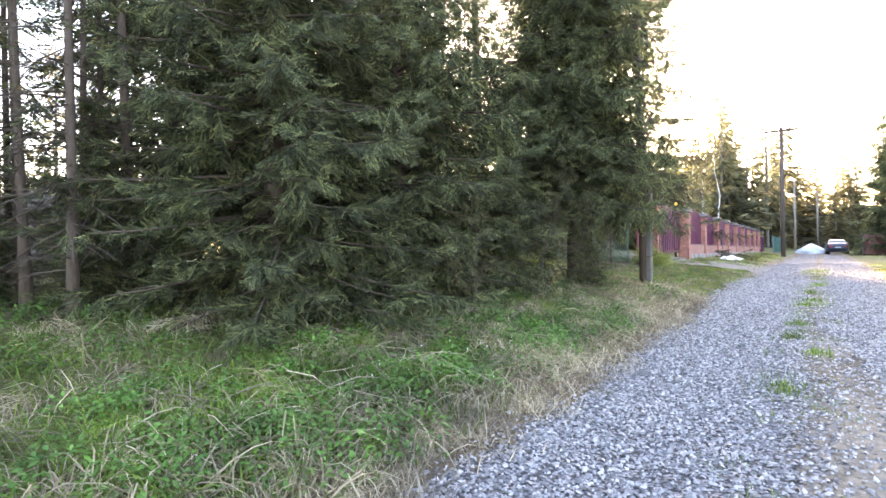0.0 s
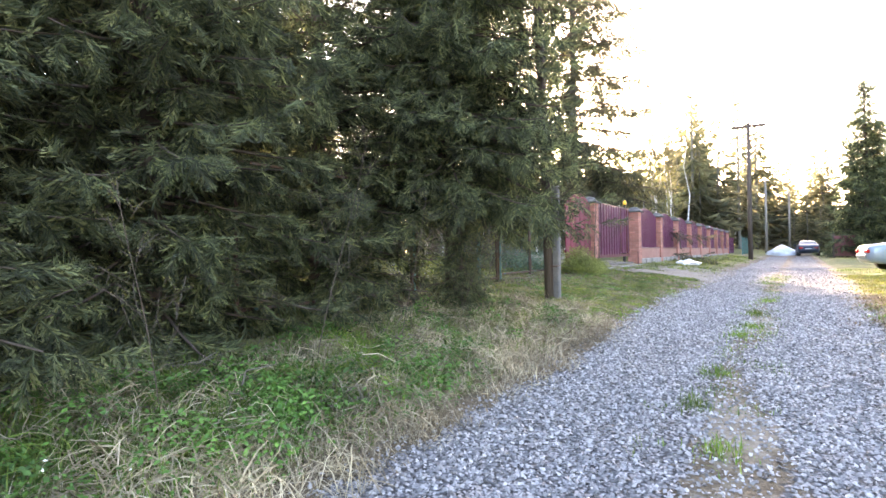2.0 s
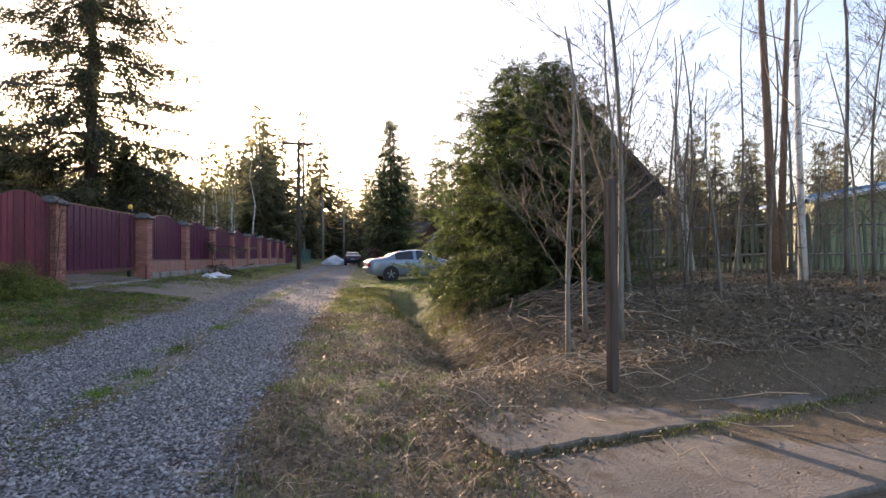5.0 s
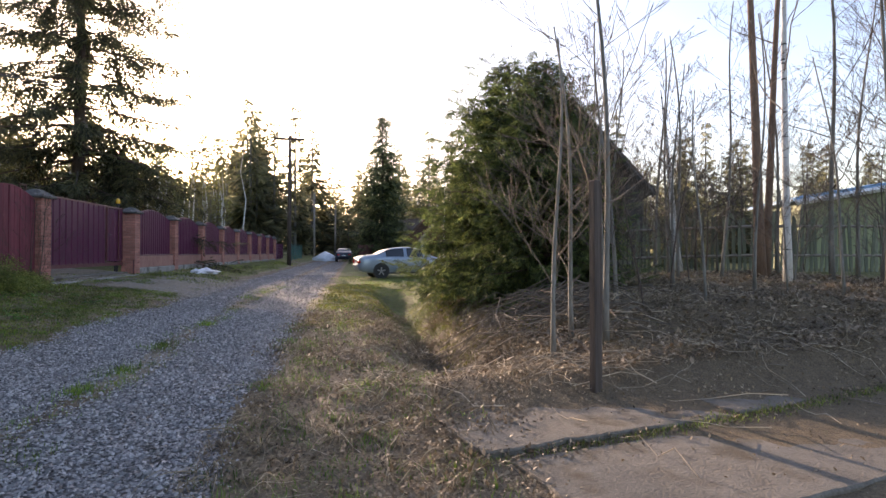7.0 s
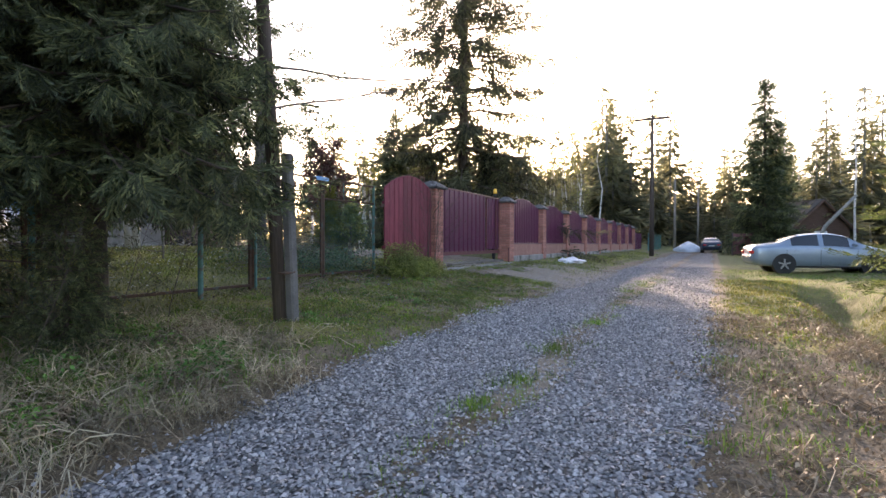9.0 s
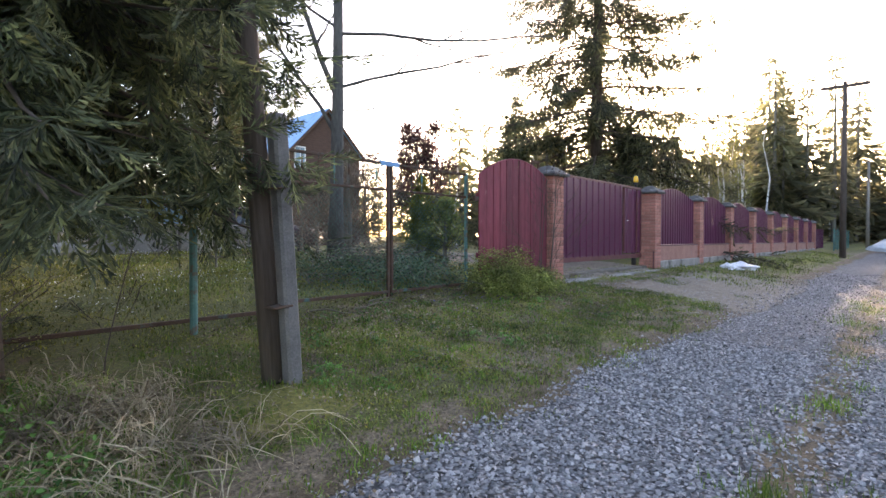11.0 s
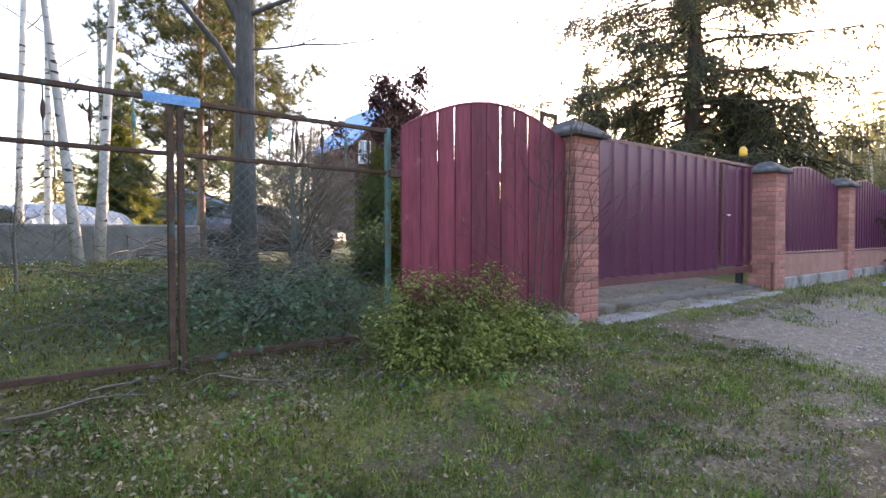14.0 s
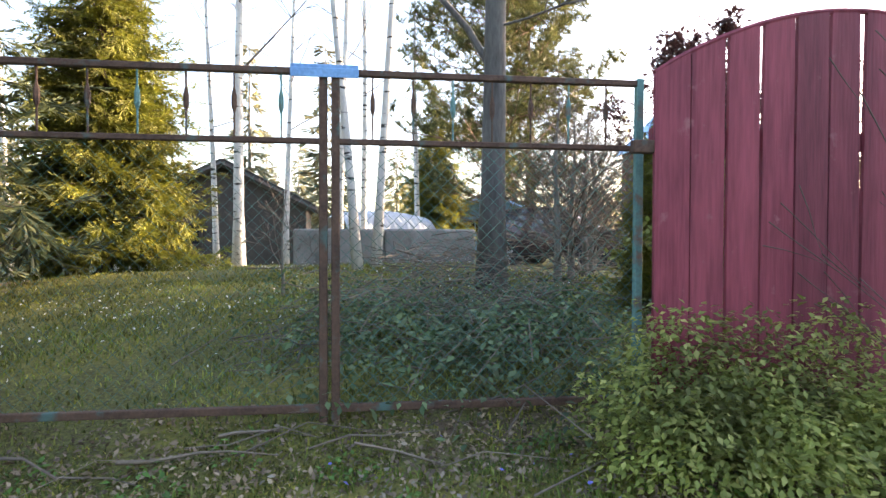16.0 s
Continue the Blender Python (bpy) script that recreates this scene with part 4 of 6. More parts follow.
part("flange", Shape().box((0, -0.033, -0.01), (0.33, 0.006, 0.045), 0.002), "blue", cp)


# ---------------------------------------------------------------- utility poles
def stub_pole():
    p = thing("utility_pole", ground_at(12.4, 3.18, None, 2, -5), "dark wooden utility pole strapped to a concrete stub", "pole")
    part("timber", Shape().tube([(-0.02, 0.10, 0.02), (-0.02, 0.12, 2.0), (-0.05, 0.2, 5), (-0.08, 0.3, 9.0)], [0.078, 0.078, 0.072, 0.06], 12), "old_wood", p, soft=True)
    part("concrete_stub", Shape().box((0.085, -0.005, 0.88), (0.12, 0.12, 2.2), 0.02), "stub_concrete", p, "grey concrete stub post")
    for z in (0.6, 1.45):
        part("wire_binding", Shape().box((0.005, 0.055, z), (0.16, 0.27, 0.016), 0.012), "rust", p)


def line_pole(s, l, h, cross=True):
    p = thing("utility_pole", ground_at(s, l), "tall grey wooden utility pole with crossarm" if cross else "slim grey lamp pole", "pole", "poles along the track")
    part("timber", Shape().tube([(0, 0, -0.2), (0, 0, h * 0.5), (0, 0, h)], [0.15, 0.13, 0.10], 10), "old_wood" if cross else "grey_wood", p, soft=True)
    if cross:
        part("crossarm", Shape().box((0, 0, h - 0.25), (0.14, 2.1, 0.16), 0.01), "old_wood", p)
        for y in (-0.9, -0.45, 0.45, 0.9):
            part("insulator", Shape().tube([(0, y, h - 0.2), (0, y, h - 0.1), (0, y, h - 0.02)], [0.02, 0.045, 0.03], 8), "white_paint", p)
        part("brace", Shape().tube([(0.06, -0.5, h - 0.27), (0.06, 0, h - 0.8), (0.06, 0.5, h - 0.27)], 0.02, 6), "rust", p)


stub_pole()
line_pole(45.2, 2.3, 9.2)
line_pole(72, 2.5, 8.0, False)
line_pole(86, 0.5, 8.0, False)

# ---------------------------------------------------------------- the spruces beside the track
A_MESH = spruce_meshes(11, 9.5, 2.75, 0.35, 0.30, 10, 0.20, 0.54, NEAR, 0.42, 0.4, 0.5, 4.4)
B_MESH = spruce_meshes(12, 10.0, 2.6, 0.40, 0.30, 10, 0.20, 0.54, NEAR, 0.5, 0.4, 0.45, 4.8)
C_MESH = spruce_meshes(13, 12.0, 2.45, 1.9, 0.25, 13, 0.20, 0.56, NEAR, 0.75, 0.30, 0.4, 6.5)
Y_MESH = spruce_meshes(15, 4.6, 1.35, 0.25, 0.22, 10, 0.18, 0.46, NEAR, 0.45, 0.35, 0.6, 9)
LAB = "dense dark green spruce with drooping boughs"
ROW = "spruces beside the track"
spruce_tree("spruce", ground_at(4.4, 5.7, None, 0, 0, 40), A_MESH, 9.5, 0.15, LAB, 1, group=ROW)
spruce_tree("spruce", ground_at(6.6, 5.5, None, 0, 0, 200), B_MESH, 10, 0.16, LAB, 2, group=ROW)
spruce_tree("spruce", ground_at(9.2, 5.6, None, 0, 0, 120) @ Matrix.Scale(0.9, 4), A_MESH, 9.5, 0.15, LAB, 3, group=ROW)
spruce_tree("spruce", ground_at(10.85, 4.3, None, 0, 0, 0), C_MESH, 12, 0.10, "tall spruce with a bare lower trunk and hanging boughs", 4, group=ROW)
for k, (s, l, sc) in enumerate(((2.9, 7.2, 0.55), (10.3, 3.8, 0.42), (1.9, 7.9, 0.42), (1.0, 8.9, 0.5), (2.4, 9.6, 0.6), (0.2, 10.2, 0.5), (3.6, 7.0, 0.5))):
    spruce_tree("spruce", ground_at(s, l, None, 0, 0, 61 * k) @ Matrix.Scale(sc, 4), Y_MESH, 4.6, 0.05, "low young spruce in the undergrowth", 30 + k, group="young spruces in the undergrowth")
D_MESH = spruce_meshes(14, 11.0, 2.5, 1.4, 0.46, 8, 0.32, 0.8, FULL, 0.5, 0.4, 0.5, 6)
for k, (s, l) in enumerate(((5.0, 9.3), (7.2, 8.8), (-2.5, 9.5), (9.5, 8.4))):
    spruce_tree("spruce", ground_at(s, l, None, 0, 0, 77 * k), D_MESH, 11, 0.13, "spruce with dead lower branches, behind the hedge row", 10 + k, "needle", "spruces behind")


def dead_spruce(s, l, h, r, seed):
    """A shaded stem with thin dry side branches and a little green near the top."""
    rng = np.random.default_rng(seed)
    t = thing("dead_spruce", ground_at(s, l, None, rng.normal(0, 1.5), rng.normal(0, 1.5)), "thin dark spruce stem with dry dead branches", "tree", "dead stems behind the spruces")
    part("trunk", trunk_shape(h, r, 8, seed=seed, bow=0.02), "bark_spruce", t, soft=True)
    out, tips = [], []
    for k in range(58):
        z = 0.4 + (h - 0.7) * (k + rng.random()) / 58
        a = rng.uniform(0, 6.283)
        d = np.array([math.cos(a), math.sin(a), rng.uniform(-0.35, 0.15)])
        L = rng.uniform(0.5, 1.5) * (1 - 0.5 * z / h)
        branching(rng, (0, 0, z), d / np.linalg.norm(d), L, 0.012, 1, out, 0.55, 7, -0.5, 0.10, 0.5)
        if z > 1.6 and rng.random() < 0.85:
            tips.append((*(np.array([0, 0, z]) + d * L * 0.75), a))
    tagged(part("branchwork", fast("branchwork", *tubes_np(out)), "twig_dark", t), kind="stuff")
    tips = np.array(tips)
    n = len(tips)
    tagged(part("foliage", fast("foliage", *scatter(*NEAR, rots(tips[:, 3], rng.uniform(-1.0, 0.1, n)), tips[:, :3], rng.uniform(0.35, 0.6, n))), "needle", t), kind="stuff")


for k, (s, l) in enumerate(((2.5, 6.7), (1.5, 7.3), (2.1, 8.6), (3.2, 8.2), (0.7, 7.8), (1.7, 10.0), (3.0, 10.4), (0.2, 9.2), (1.3, 7.9), (2.3, 7.4), (3.4, 7.3), (2.8, 9.2), (1.2, 8.6), (0.9, 10.8), (2.2, 11.5), (3.8, 9.0), (1.3, 9.3))):
    dead_spruce(s, l, 8.5 + 0.5 * (k % 3), 0.055 + 0.012 * (k % 3), 700 + k)

# the bushy spruce on the other side of the ditch
R_MESH = spruce_meshes(21, 4.9, 2.75, 0.15, 0.22, 13, 0.20, 0.52, NEAR, 0.35, 0.25, 0.5, 9)
spruce_tree("spruce", ground_at(17.1, -5.55, None, 0, 0, 10), R_MESH, 4.8, 0.10, "bushy young spruce beside the ditch, sunlit yellow-green put into its needle colour", 6, "needle_sun")
spruce_tree("spruce", ground_at(15.3, -5.75, None, 0, 0, 140) @ Matrix.Diagonal((0.72, 0.72, 0.88, 1)), R_MESH, 4.8, 0.10, "bushy young spruce overhanging the ditch", 26, "needle_sun")
# tall spruces behind the brick fence
T_MESH = spruce_meshes(31, 22.0, 7.2, 1.6, 0.66, 9, 0.30, 0.80, MIDDLE, 0.60, 0.40, 0.55, 15)
spruce_tree("spruce", ground_at(31.0, 9.4, None, 0, 0, 10), T_MESH, 21, 0.28, "tall old spruce with ragged hanging boughs, behind the fence", 7, "needle_backlit")
F_MESH = spruce_meshes(41, 13.6, 3.4, 0.8, 0.48, 8, 0.30, 1.0, FULL, 0.45, 0.35, 0.8, 30)
spruce_tree("spruce", ground_at(54.6, -4.7, None, 0, 0, 10), F_MESH, 13.6, 0.22, "tall conical spruce beyond the parked car", 8)
spruce_tree("spruce", ground_at(30.0, 12.6, None, 0, 0, 60) @ Matrix.Scale(0.5, 4), F_MESH, 13.6, 0.22, "small spruce behind the fence", 9)
spruce_tree("spruce", ground_at(33.5, 9.0, None, 0, 0, 90) @ Matrix.Scale(0.42, 4), F_MESH, 13.6, 0.22, "small spruce behind the fence", 12)


# ---------------------------------------------------------------- woods in the distance
def woods():
    rng = np.random.default_rng(77)
    kinds = []
    for k in range(3):
        c, l_ = [], []
        H = 1.0
        P, A, TI, SC = [], [], [], []
        z = 0.05 + 0.06 * k
        while z < 0.98:
            f = (1 - z) / 0.86
            r = (0.22 - 0.04 * k) * f ** 0.75
            for a in rng.uniform(0, 6.28) + np.arange(5) * 1.257 + rng.normal(0, 0.3, 5):
                q = r * rng.uniform(0.55, 1.0)
                P.append((math.cos(a) * q * 0.15, math.sin(a) * q * 0.15, z + rng.normal(0, 0.008)))
                A.append(a + rng.normal(0, 0.2))
                TI.append(rng.uniform(-0.7, -0.1))
                SC.append(max(0.04, q))
            z += 0.052
        V, T = scatter(*FAR, rots(np.array(A), np.array(TI), rng.uniform(-1, 1, len(A))), np.array(P), np.array(SC))
        kinds.append((V, T))
    stem = tubes_np([(np.array([[0, 0, -0.02], [0, 0, 0.5], [0, 0, 0.97]]), np.array([0.012, 0.008, 0.002]))], 5)
    crowns, stems = [], []

    def plant(s, l, h, k):
        zz = float(gz(s, l))
        lane = l - 0.364 * (s - 20)  # where the low sun's rays past this tree come down
        if lane < -5:
            h = h * (1.35 if l > 4 else 1.06)
        elif lane < 9 and s > 32:
            h = min(h, max(3.5, 0.2 * (s - 24)))
        a = rng.uniform(0, 6.28)
        R = np.array([[math.cos(a), -math.sin(a), 0], [math.sin(a), math.cos(a), 0], [0, 0, 1]])
        o = np.array([s, l, zz])
        w = rng.uniform(0.8, 1.25)
        V, T = kinds[k]
        crowns.append(((V * (w, w, 1)) @ R.T * h + o, T))
        stems.append((stem[0] * h + o, stem[1]))

    for s, l, h in ((57.8, 10.1, 12), (62, 13, 14), (69, 9.3, 13.5), (76, 11, 15), (80, -12.4, 17), (76, -15, 16), (71, 7.0, 12), (66, 16, 13), (84, 6, 16), (62, -9, 9.5), (88, -9, 15), (83, -18, 17), (50, 14, 8.5), (44, 15, 8), (27, -16, 5.5), (29, -13, 5), (31, -19, 6.5), (34, -24, 7), (26, -25, 5), (24, -29, 5.5), (44, 9.5, 8.5), (40, 8.2, 7.5), (47, 11, 9.5), (51, 9, 8.5), (37, 10.5, 7), (9.5, 27, 10), (12.5, 30, 11)):
        plant(s, l, h, int(rng.integers(0, 3)))
    for n, s0, s1, l0, l1, h0, h1 in ((120, 88, 125, -70, 55, 11, 17), (36, 46, 90, 11, 38, 9, 14), (36, 40, 90, -60, -14, 8, 14), (16, 30, 60, 36, 70, 9, 12), (40, -40, 30, 36, 75, 7, 11), (60, 74, 96, -40, 40, 4, 8), (26, 58, 84, 7, 26, 8, 12.5), (18, 60, 90, -40, -9, 7, 12)):
        for _ in range(n):
            plant(rng.uniform(s0, s1), rng.uniform(l0, l1), rng.uniform(h0, h1), int(rng.integers(0, 3)))
    w = tagged(part("spruce_woods", fast("spruce_woods", *joined(crowns)), "needle_haze", None, m=ROAD), "far spruce woods, haze and low sun put into their needle colour", "woods", kind="stuff")
    t = tagged(part("woods_stems", fast("woods_stems", *joined(stems)), "bark_grey", None, m=ROAD), "grey stems of the far woods", "woods", kind="stuff")
    # bare birches and brush between the spruces
    paths, twigs = [], []
    for k in range(210):
        s, l = (rng.uniform(58, 95), rng.uniform(-50, 35)) if k < 110 else (rng.uniform(34, 60), rng.uniform(9, 22))
        if abs(l) < 5:
            continue
        zz, h = float(gz(s, l)), rng.uniform(6, 13) if k < 110 else rng.uniform(5, 9)
        P = np.array([[s + rng.normal(0, 0.25) * f, l + rng.normal(0, 0.25) * f, zz + h * f] for f in np.linspace(0, 1, 5)])
        paths.append((P, np.linspace(0.11, 0.015, 5)))
        for _ in range(26):
            f = rng.uniform(0.3, 1)
            a = rng.uniform(0, 6.28)
            q = np.array([np.interp(f * 4, np.arange(5), P[:, c]) for c in range(3)])
            L = h * 0.22 * (1.2 - f) * rng.uniform(0.5, 1.2)
            d = np.array([math.cos(a) * 0.6, math.sin(a) * 0.6, 0.75])
            e = q + d * L
            twigs.append((np.array([q, q + d * L * 0.5 + rng.normal(0, 0.05, 3), e]), np.array([0.02, 0.012, 0.004])))
            for _ in range(2):
                g = q + d * L * rng.uniform(0.4, 1)
                twigs.append((np.array([g, g + np.array([rng.normal(0, 0.5), rng.normal(0, 0.5), rng.uniform(0, 0.7)]) * L * 0.6]), np.array([0.012, 0.003])))
    tagged(part("birch_woods", fast("birch_woods", *tubes_np(paths, 5)), "bark_birch", None, m=ROAD), "pale birch stems at the wood's edge", "woods", kind="stuff")
    tagged(part("brush_woods", fast("brush_woods", *tubes_np(twigs)), "twig", None, m=ROAD), "bare brown twigs at the wood's edge", "woods", kind="stuff")
    tips = np.concatenate([p[-1:] for p, _ in twigs]) + rng.normal(0, 0.15, (len(twigs), 3))
    tips = np.concatenate([tips, tips + rng.normal(0, 0.3, tips.shape)])
    V, T = leaf_template()
    tagged(part("spring_buds", fast("spring_buds", *scatter(V, T, rots(rng.uniform(0, 6.28, len(tips)), rng.uniform(-1, 1, len(tips))), tips, rng.uniform(0.16, 0.34, len(tips)))), "bud", None, m=ROAD), "first pale spring leaves on the brush", "leaves", kind="stuff")


woods()


# ---------------------------------------------------------------- vehicles
def wheel(parent, x, y, r, w, side):
    wh = part("wheel", Shape().tube([(0, -w / 2, 0), (0, -w / 2 + 0.03, 0), (0, w / 2 - 0.03, 0), (0, w / 2, 0)], [r * 0.9, r, r, r * 0.9], 24), "rubber", parent, "black rubber tyre", pose(x, y, r), soft=False)
    part("rim", Shape().tube([(0, side * w * 0.42, 0), (0, side * w * 0.53, 0)], [r * 0.64, r * 0.60], 20), "black", wh)
    for k in range(5):
        a = k * 72
        part("spoke", Shape().box((0, 0, 0), (r * 0.17, 0.03, r * 0.60), 0.006), "alloy", wh, m=pose(0, side * w * 0.56, 0, 0, a, 0) @ pose(0, 0, r * 0.32))
    return wh


def spline(xs, ys, q):
    """A smooth curve through the points, with no overshoot."""
    xs, ys = np.array(xs, float), np.array(ys, float)
    d = np.diff(ys) / np.diff(xs)
    g = np.concatenate([[d[0]], np.where(d[1:] * d[:-1] > 0, 2 * d[1:] * d[:-1] / (d[1:] + d[:-1] + 1e-12), 0), [d[-1]]])
    k = np.clip(np.searchsorted(xs, q) - 1, 0, len(xs) - 2)
    h = xs[k + 1] - xs[k]
    u = (q - xs[k]) / h
    return (2 * u**3 - 3 * u**2 + 1) * ys[k] + (u**3 - 2 * u**2 + u) * h * g[k] + (3 * u**2 - 2 * u**3) * ys[k + 1] + (u**3 - u**2) * h * g[k + 1]


def car(name, m, label, body_mat, secs, wheels, r, cabin, group=""):
    """A car lofted through cross-sections: x, half width, sill, waist and roof heights, and the roof's half width. cabin: where the rear window begins and ends and the windscreen begins and ends."""
    c = thing(name, m, label, "car", group)
    S = np.array(secs)
    X = np.linspace(S[0, 0], S[-1, 0], 61)
    hw, z0, zb, zr, rw = (spline(S[:, 0], S[:, k], X) for k in range(1, 6))
    half = []
    for fy, fz in ((0.86, 0.0), (0.97, 0.10), (1.0, 0.35), (1.0, 0.62), (0.985, 0.88), (0.955, 1.0)):
        half.append((hw * fy, z0 + (zb - z0) * fz))
    for u in (0.06, 0.35, 0.68, 0.88):
        half.append((hw * 0.95 + (rw - hw * 0.95) * u**1.15, zb + (zr - zb) * u))
    for u, dz in ((0.84, 0.97), (0.5, 1.0)):
        half.append((rw * u, zb + (zr - zb) * dz))
    half = [np.stack(q, -1) for q in half]
    n2 = len(half)
    ring = half + [q * (-1, 1) for q in half[::-1]]
    G = np.stack([np.concatenate([X[:, None], q], -1) for q in ring], 1)
    n = G.shape[1]
    F = [(k * n + j, k * n + (j + 1) % n, (k + 1) * n + (j + 1) % n, (k + 1) * n + j) for k in range(60) for j in range(n)]
    F += [tuple(range(n))[::-1], tuple(60 * n + j for j in range(n))]
    part("body", Shape().add(G.reshape(-1, 3), F), body_mat, c, soft=True)

    def pane(nm, x0, x1, rows):
        """Glass that follows the body between two stations, a little proud of it."""
        ks = [k for k in range(61) if x0 <= X[k] <= x1]
        g, V, Q = Shape(), [], []
        for k in ks:
            for j in rows:
                p = Vector(G[k, j])
                o = Vector((0, p.y, p.z - 0.7)).normalized() * 0.007
                if nm != "side_window":
                    o = Vector((0.004 if nm == "windscreen" else -0.004, 0, 0.008))
                V.append(p + o)
        w = len(rows)
        for a in range(len(ks) - 1):
            for b in range(w - 1):
                Q.append((a * w + b, a * w + b + 1, (a + 1) * w + b + 1, (a + 1) * w + b))
        part(nm, g.add(V, Q), "glass", c, "dark tinted glass", soft=True)

    ra, rb, wa, wb = cabin
    mid = (rb + wa) / 2 - 0.05
    for side in (list(range(6, 10)), list(range(n - 10, n - 6))):
        pane("side_window", rb - 0.30, mid - 0.05, side)
        pane("side_window", mid + 0.05, wa + 0.22, side)
    top = list(range(n2 - 3, n2 + 3))
    pane("rear_window", ra, rb, top)
    pane("windscreen", wa, wb, top)
    x0, hb = secs[0][0], secs[0][1]
    zt, xe = secs[0][3], secs[-1][0]
    for y in (-1, 1):
        part("tail_lamp", Shape().box((x0 + 0.08, y * (hb - 0.08), zt - 0.12), (0.24, 0.30, 0.15), 0.04), "lamp_red", c, "red tail lamp")
        part("head_lamp", Shape().box((xe - 0.14, y * (secs[-1][1] - 0.10), secs[-1][3] - 0.12), (0.26, 0.26, 0.13), 0.04), "sky_glass", c)
        part("mirror", Shape().box((wa + 0.25, y * (secs[4][1] + 0.09), secs[4][3] + 0.07), (0.12, 0.20, 0.13), 0.04), body_mat, c)
        part("sill", Shape().box((0, y * (secs[4][1] - 0.06), secs[4][2] + 0.04), (2.0, 0.10, 0.07), 0.02), "black", c)
        for xx in (mid - 0.75, mid + 0.22):
            part("door_handle", Shape().box((xx, y * (secs[4][1] + 0.004), secs[4][3] - 0.12), (0.18, 0.03, 0.03), 0.01), body_mat, c)
        for xx in (rb - 0.42, mid, wa + 0.38):
            part("door_seam", Shape().box((xx, y * (secs[4][1] + 0.001), (secs[4][2] + secs[4][3]) / 2), (0.010, 0.012, (secs[4][3] - secs[4][2]) * 0.72), 0), "black", c)
    part("number_plate", Shape().box((x0 - 0.012, 0, zt - 0.22), (0.02, 0.50, 0.11), 0.004), "white_paint", c)
    part("rear_bumper", Shape().box((x0 + 0.08, 0, secs[0][2] + 0.16), (0.26, 2 * hb * 1.0, 0.24), 0.08), body_mat, c)
    part("front_bumper", Shape().box((xe - 0.08, 0, secs[-1][2] + 0.16), (0.26, 2 * secs[-1][1] * 1.0, 0.24), 0.08), body_mat, c)
    for x in wheels:
        for y in (-1, 1):
            part("wheel_arch", Shape().tube([(x, y * 0.60, r + 0.01), (x, y * (secs[3][1] + 0.006), r + 0.01)], r + 0.05, 28), "black", c)
            wheel(c, x, y * (secs[3][1] - 0.10), r, 0.20, y)
    return c


SEDAN = [(-2.32, 0.66, 0.40, 0.86, 0.90, 0.55), (-2.15, 0.80, 0.28, 0.94, 1.00, 0.62), (-1.55, 0.88, 0.22, 0.96, 1.08, 0.66), (-0.85, 0.90, 0.20, 0.96, 1.36, 0.60), (0.0, 0.90, 0.20, 0.94, 1.44, 0.60), (0.55, 0.90, 0.20, 0.92, 1.36, 0.60), (1.20, 0.90, 0.20, 0.88, 1.02, 0.66), (1.95, 0.84, 0.24, 0.74, 0.84, 0.60), (2.28, 0.66, 0.36, 0.64, 0.68, 0.50)]
SUVS = [(-2.22, 0.72, 0.45, 1.02, 1.20, 0.60), (-2.08, 0.88, 0.36, 1.08, 1.45, 0.66), (-1.75, 0.91, 0.33, 1.10, 1.68, 0.68), (-0.8, 0.92, 0.32, 1.10, 1.75, 0.68), (0.05, 0.92, 0.32, 1.08, 1.74, 0.68), (0.55, 0.92, 0.32, 1.06, 1.62, 0.66), (1.05, 0.92, 0.34, 1.04, 1.18, 0.72), (1.95, 0.86, 0.36, 0.92, 1.02, 0.64), (2.24, 0.70, 0.44, 0.80, 0.86, 0.55)]
car("parked_sedan", ground_at(28.9, -4.38, None, 0, 0, -80) @ Matrix.Scale(0.9, 4), "silver-blue sedan parked across the verge", "silver", SEDAN, (-1.32, 1.36), 0.32, (-1.50, -0.82, 0.52, 1.22))
car("parked_sedan", ground_at(66.0, -1.1, None, 0, 0, 2), "dark blue sedan standing on the far track", "navy", SEDAN, (-1.32, 1.36), 0.32, (-1.50, -0.82, 0.52, 1.22))
car("parked_offroader", ground_at(20.6, 17.6, None, 0, 0, -45), "dark brown off-road car parked behind brush", "suv", SUVS, (-1.30, 1.38), 0.37, (-2.06, -1.72, 0.50, 1.04))


def heap(name, m, size, seed, material, label, category, rings=10, segs=22, rough=0.25, flat=1.4):
    """A crumpled sheet or covered heap, wider than high."""
    g = Shape()
    V, F = [], []
    for i in range(rings + 1):
        f = i / rings
        for j in range(segs):
            a = 2 * math.pi * j / segs
            k = 1 + rough * noise.noise((math.cos(a) * 1.7 + seed, math.sin(a) * 1.7, f * 2.5)) + 0.5 * rough * noise.noise((math.cos(a) * 5, math.sin(a) * 5 + seed, f * 6))
            V.append((size[0] * (1 - f ** flat) * k * math.cos(a), size[1] * (1 - f ** flat) * k * math.sin(a), size[2] * f * (1 + 0.3 * rough * noise.noise((a * 2, f * 5, seed))) - 0.03))
    for i in range(rings):
        for j in range(segs):
            F.append((i * segs + j, i * segs + (j + 1) % segs, (i + 1) * segs + (j + 1) % segs, (i + 1) * segs + j))
    return tagged(part(name, g.add(V, F), material, None, m=m, soft=True), label, category)


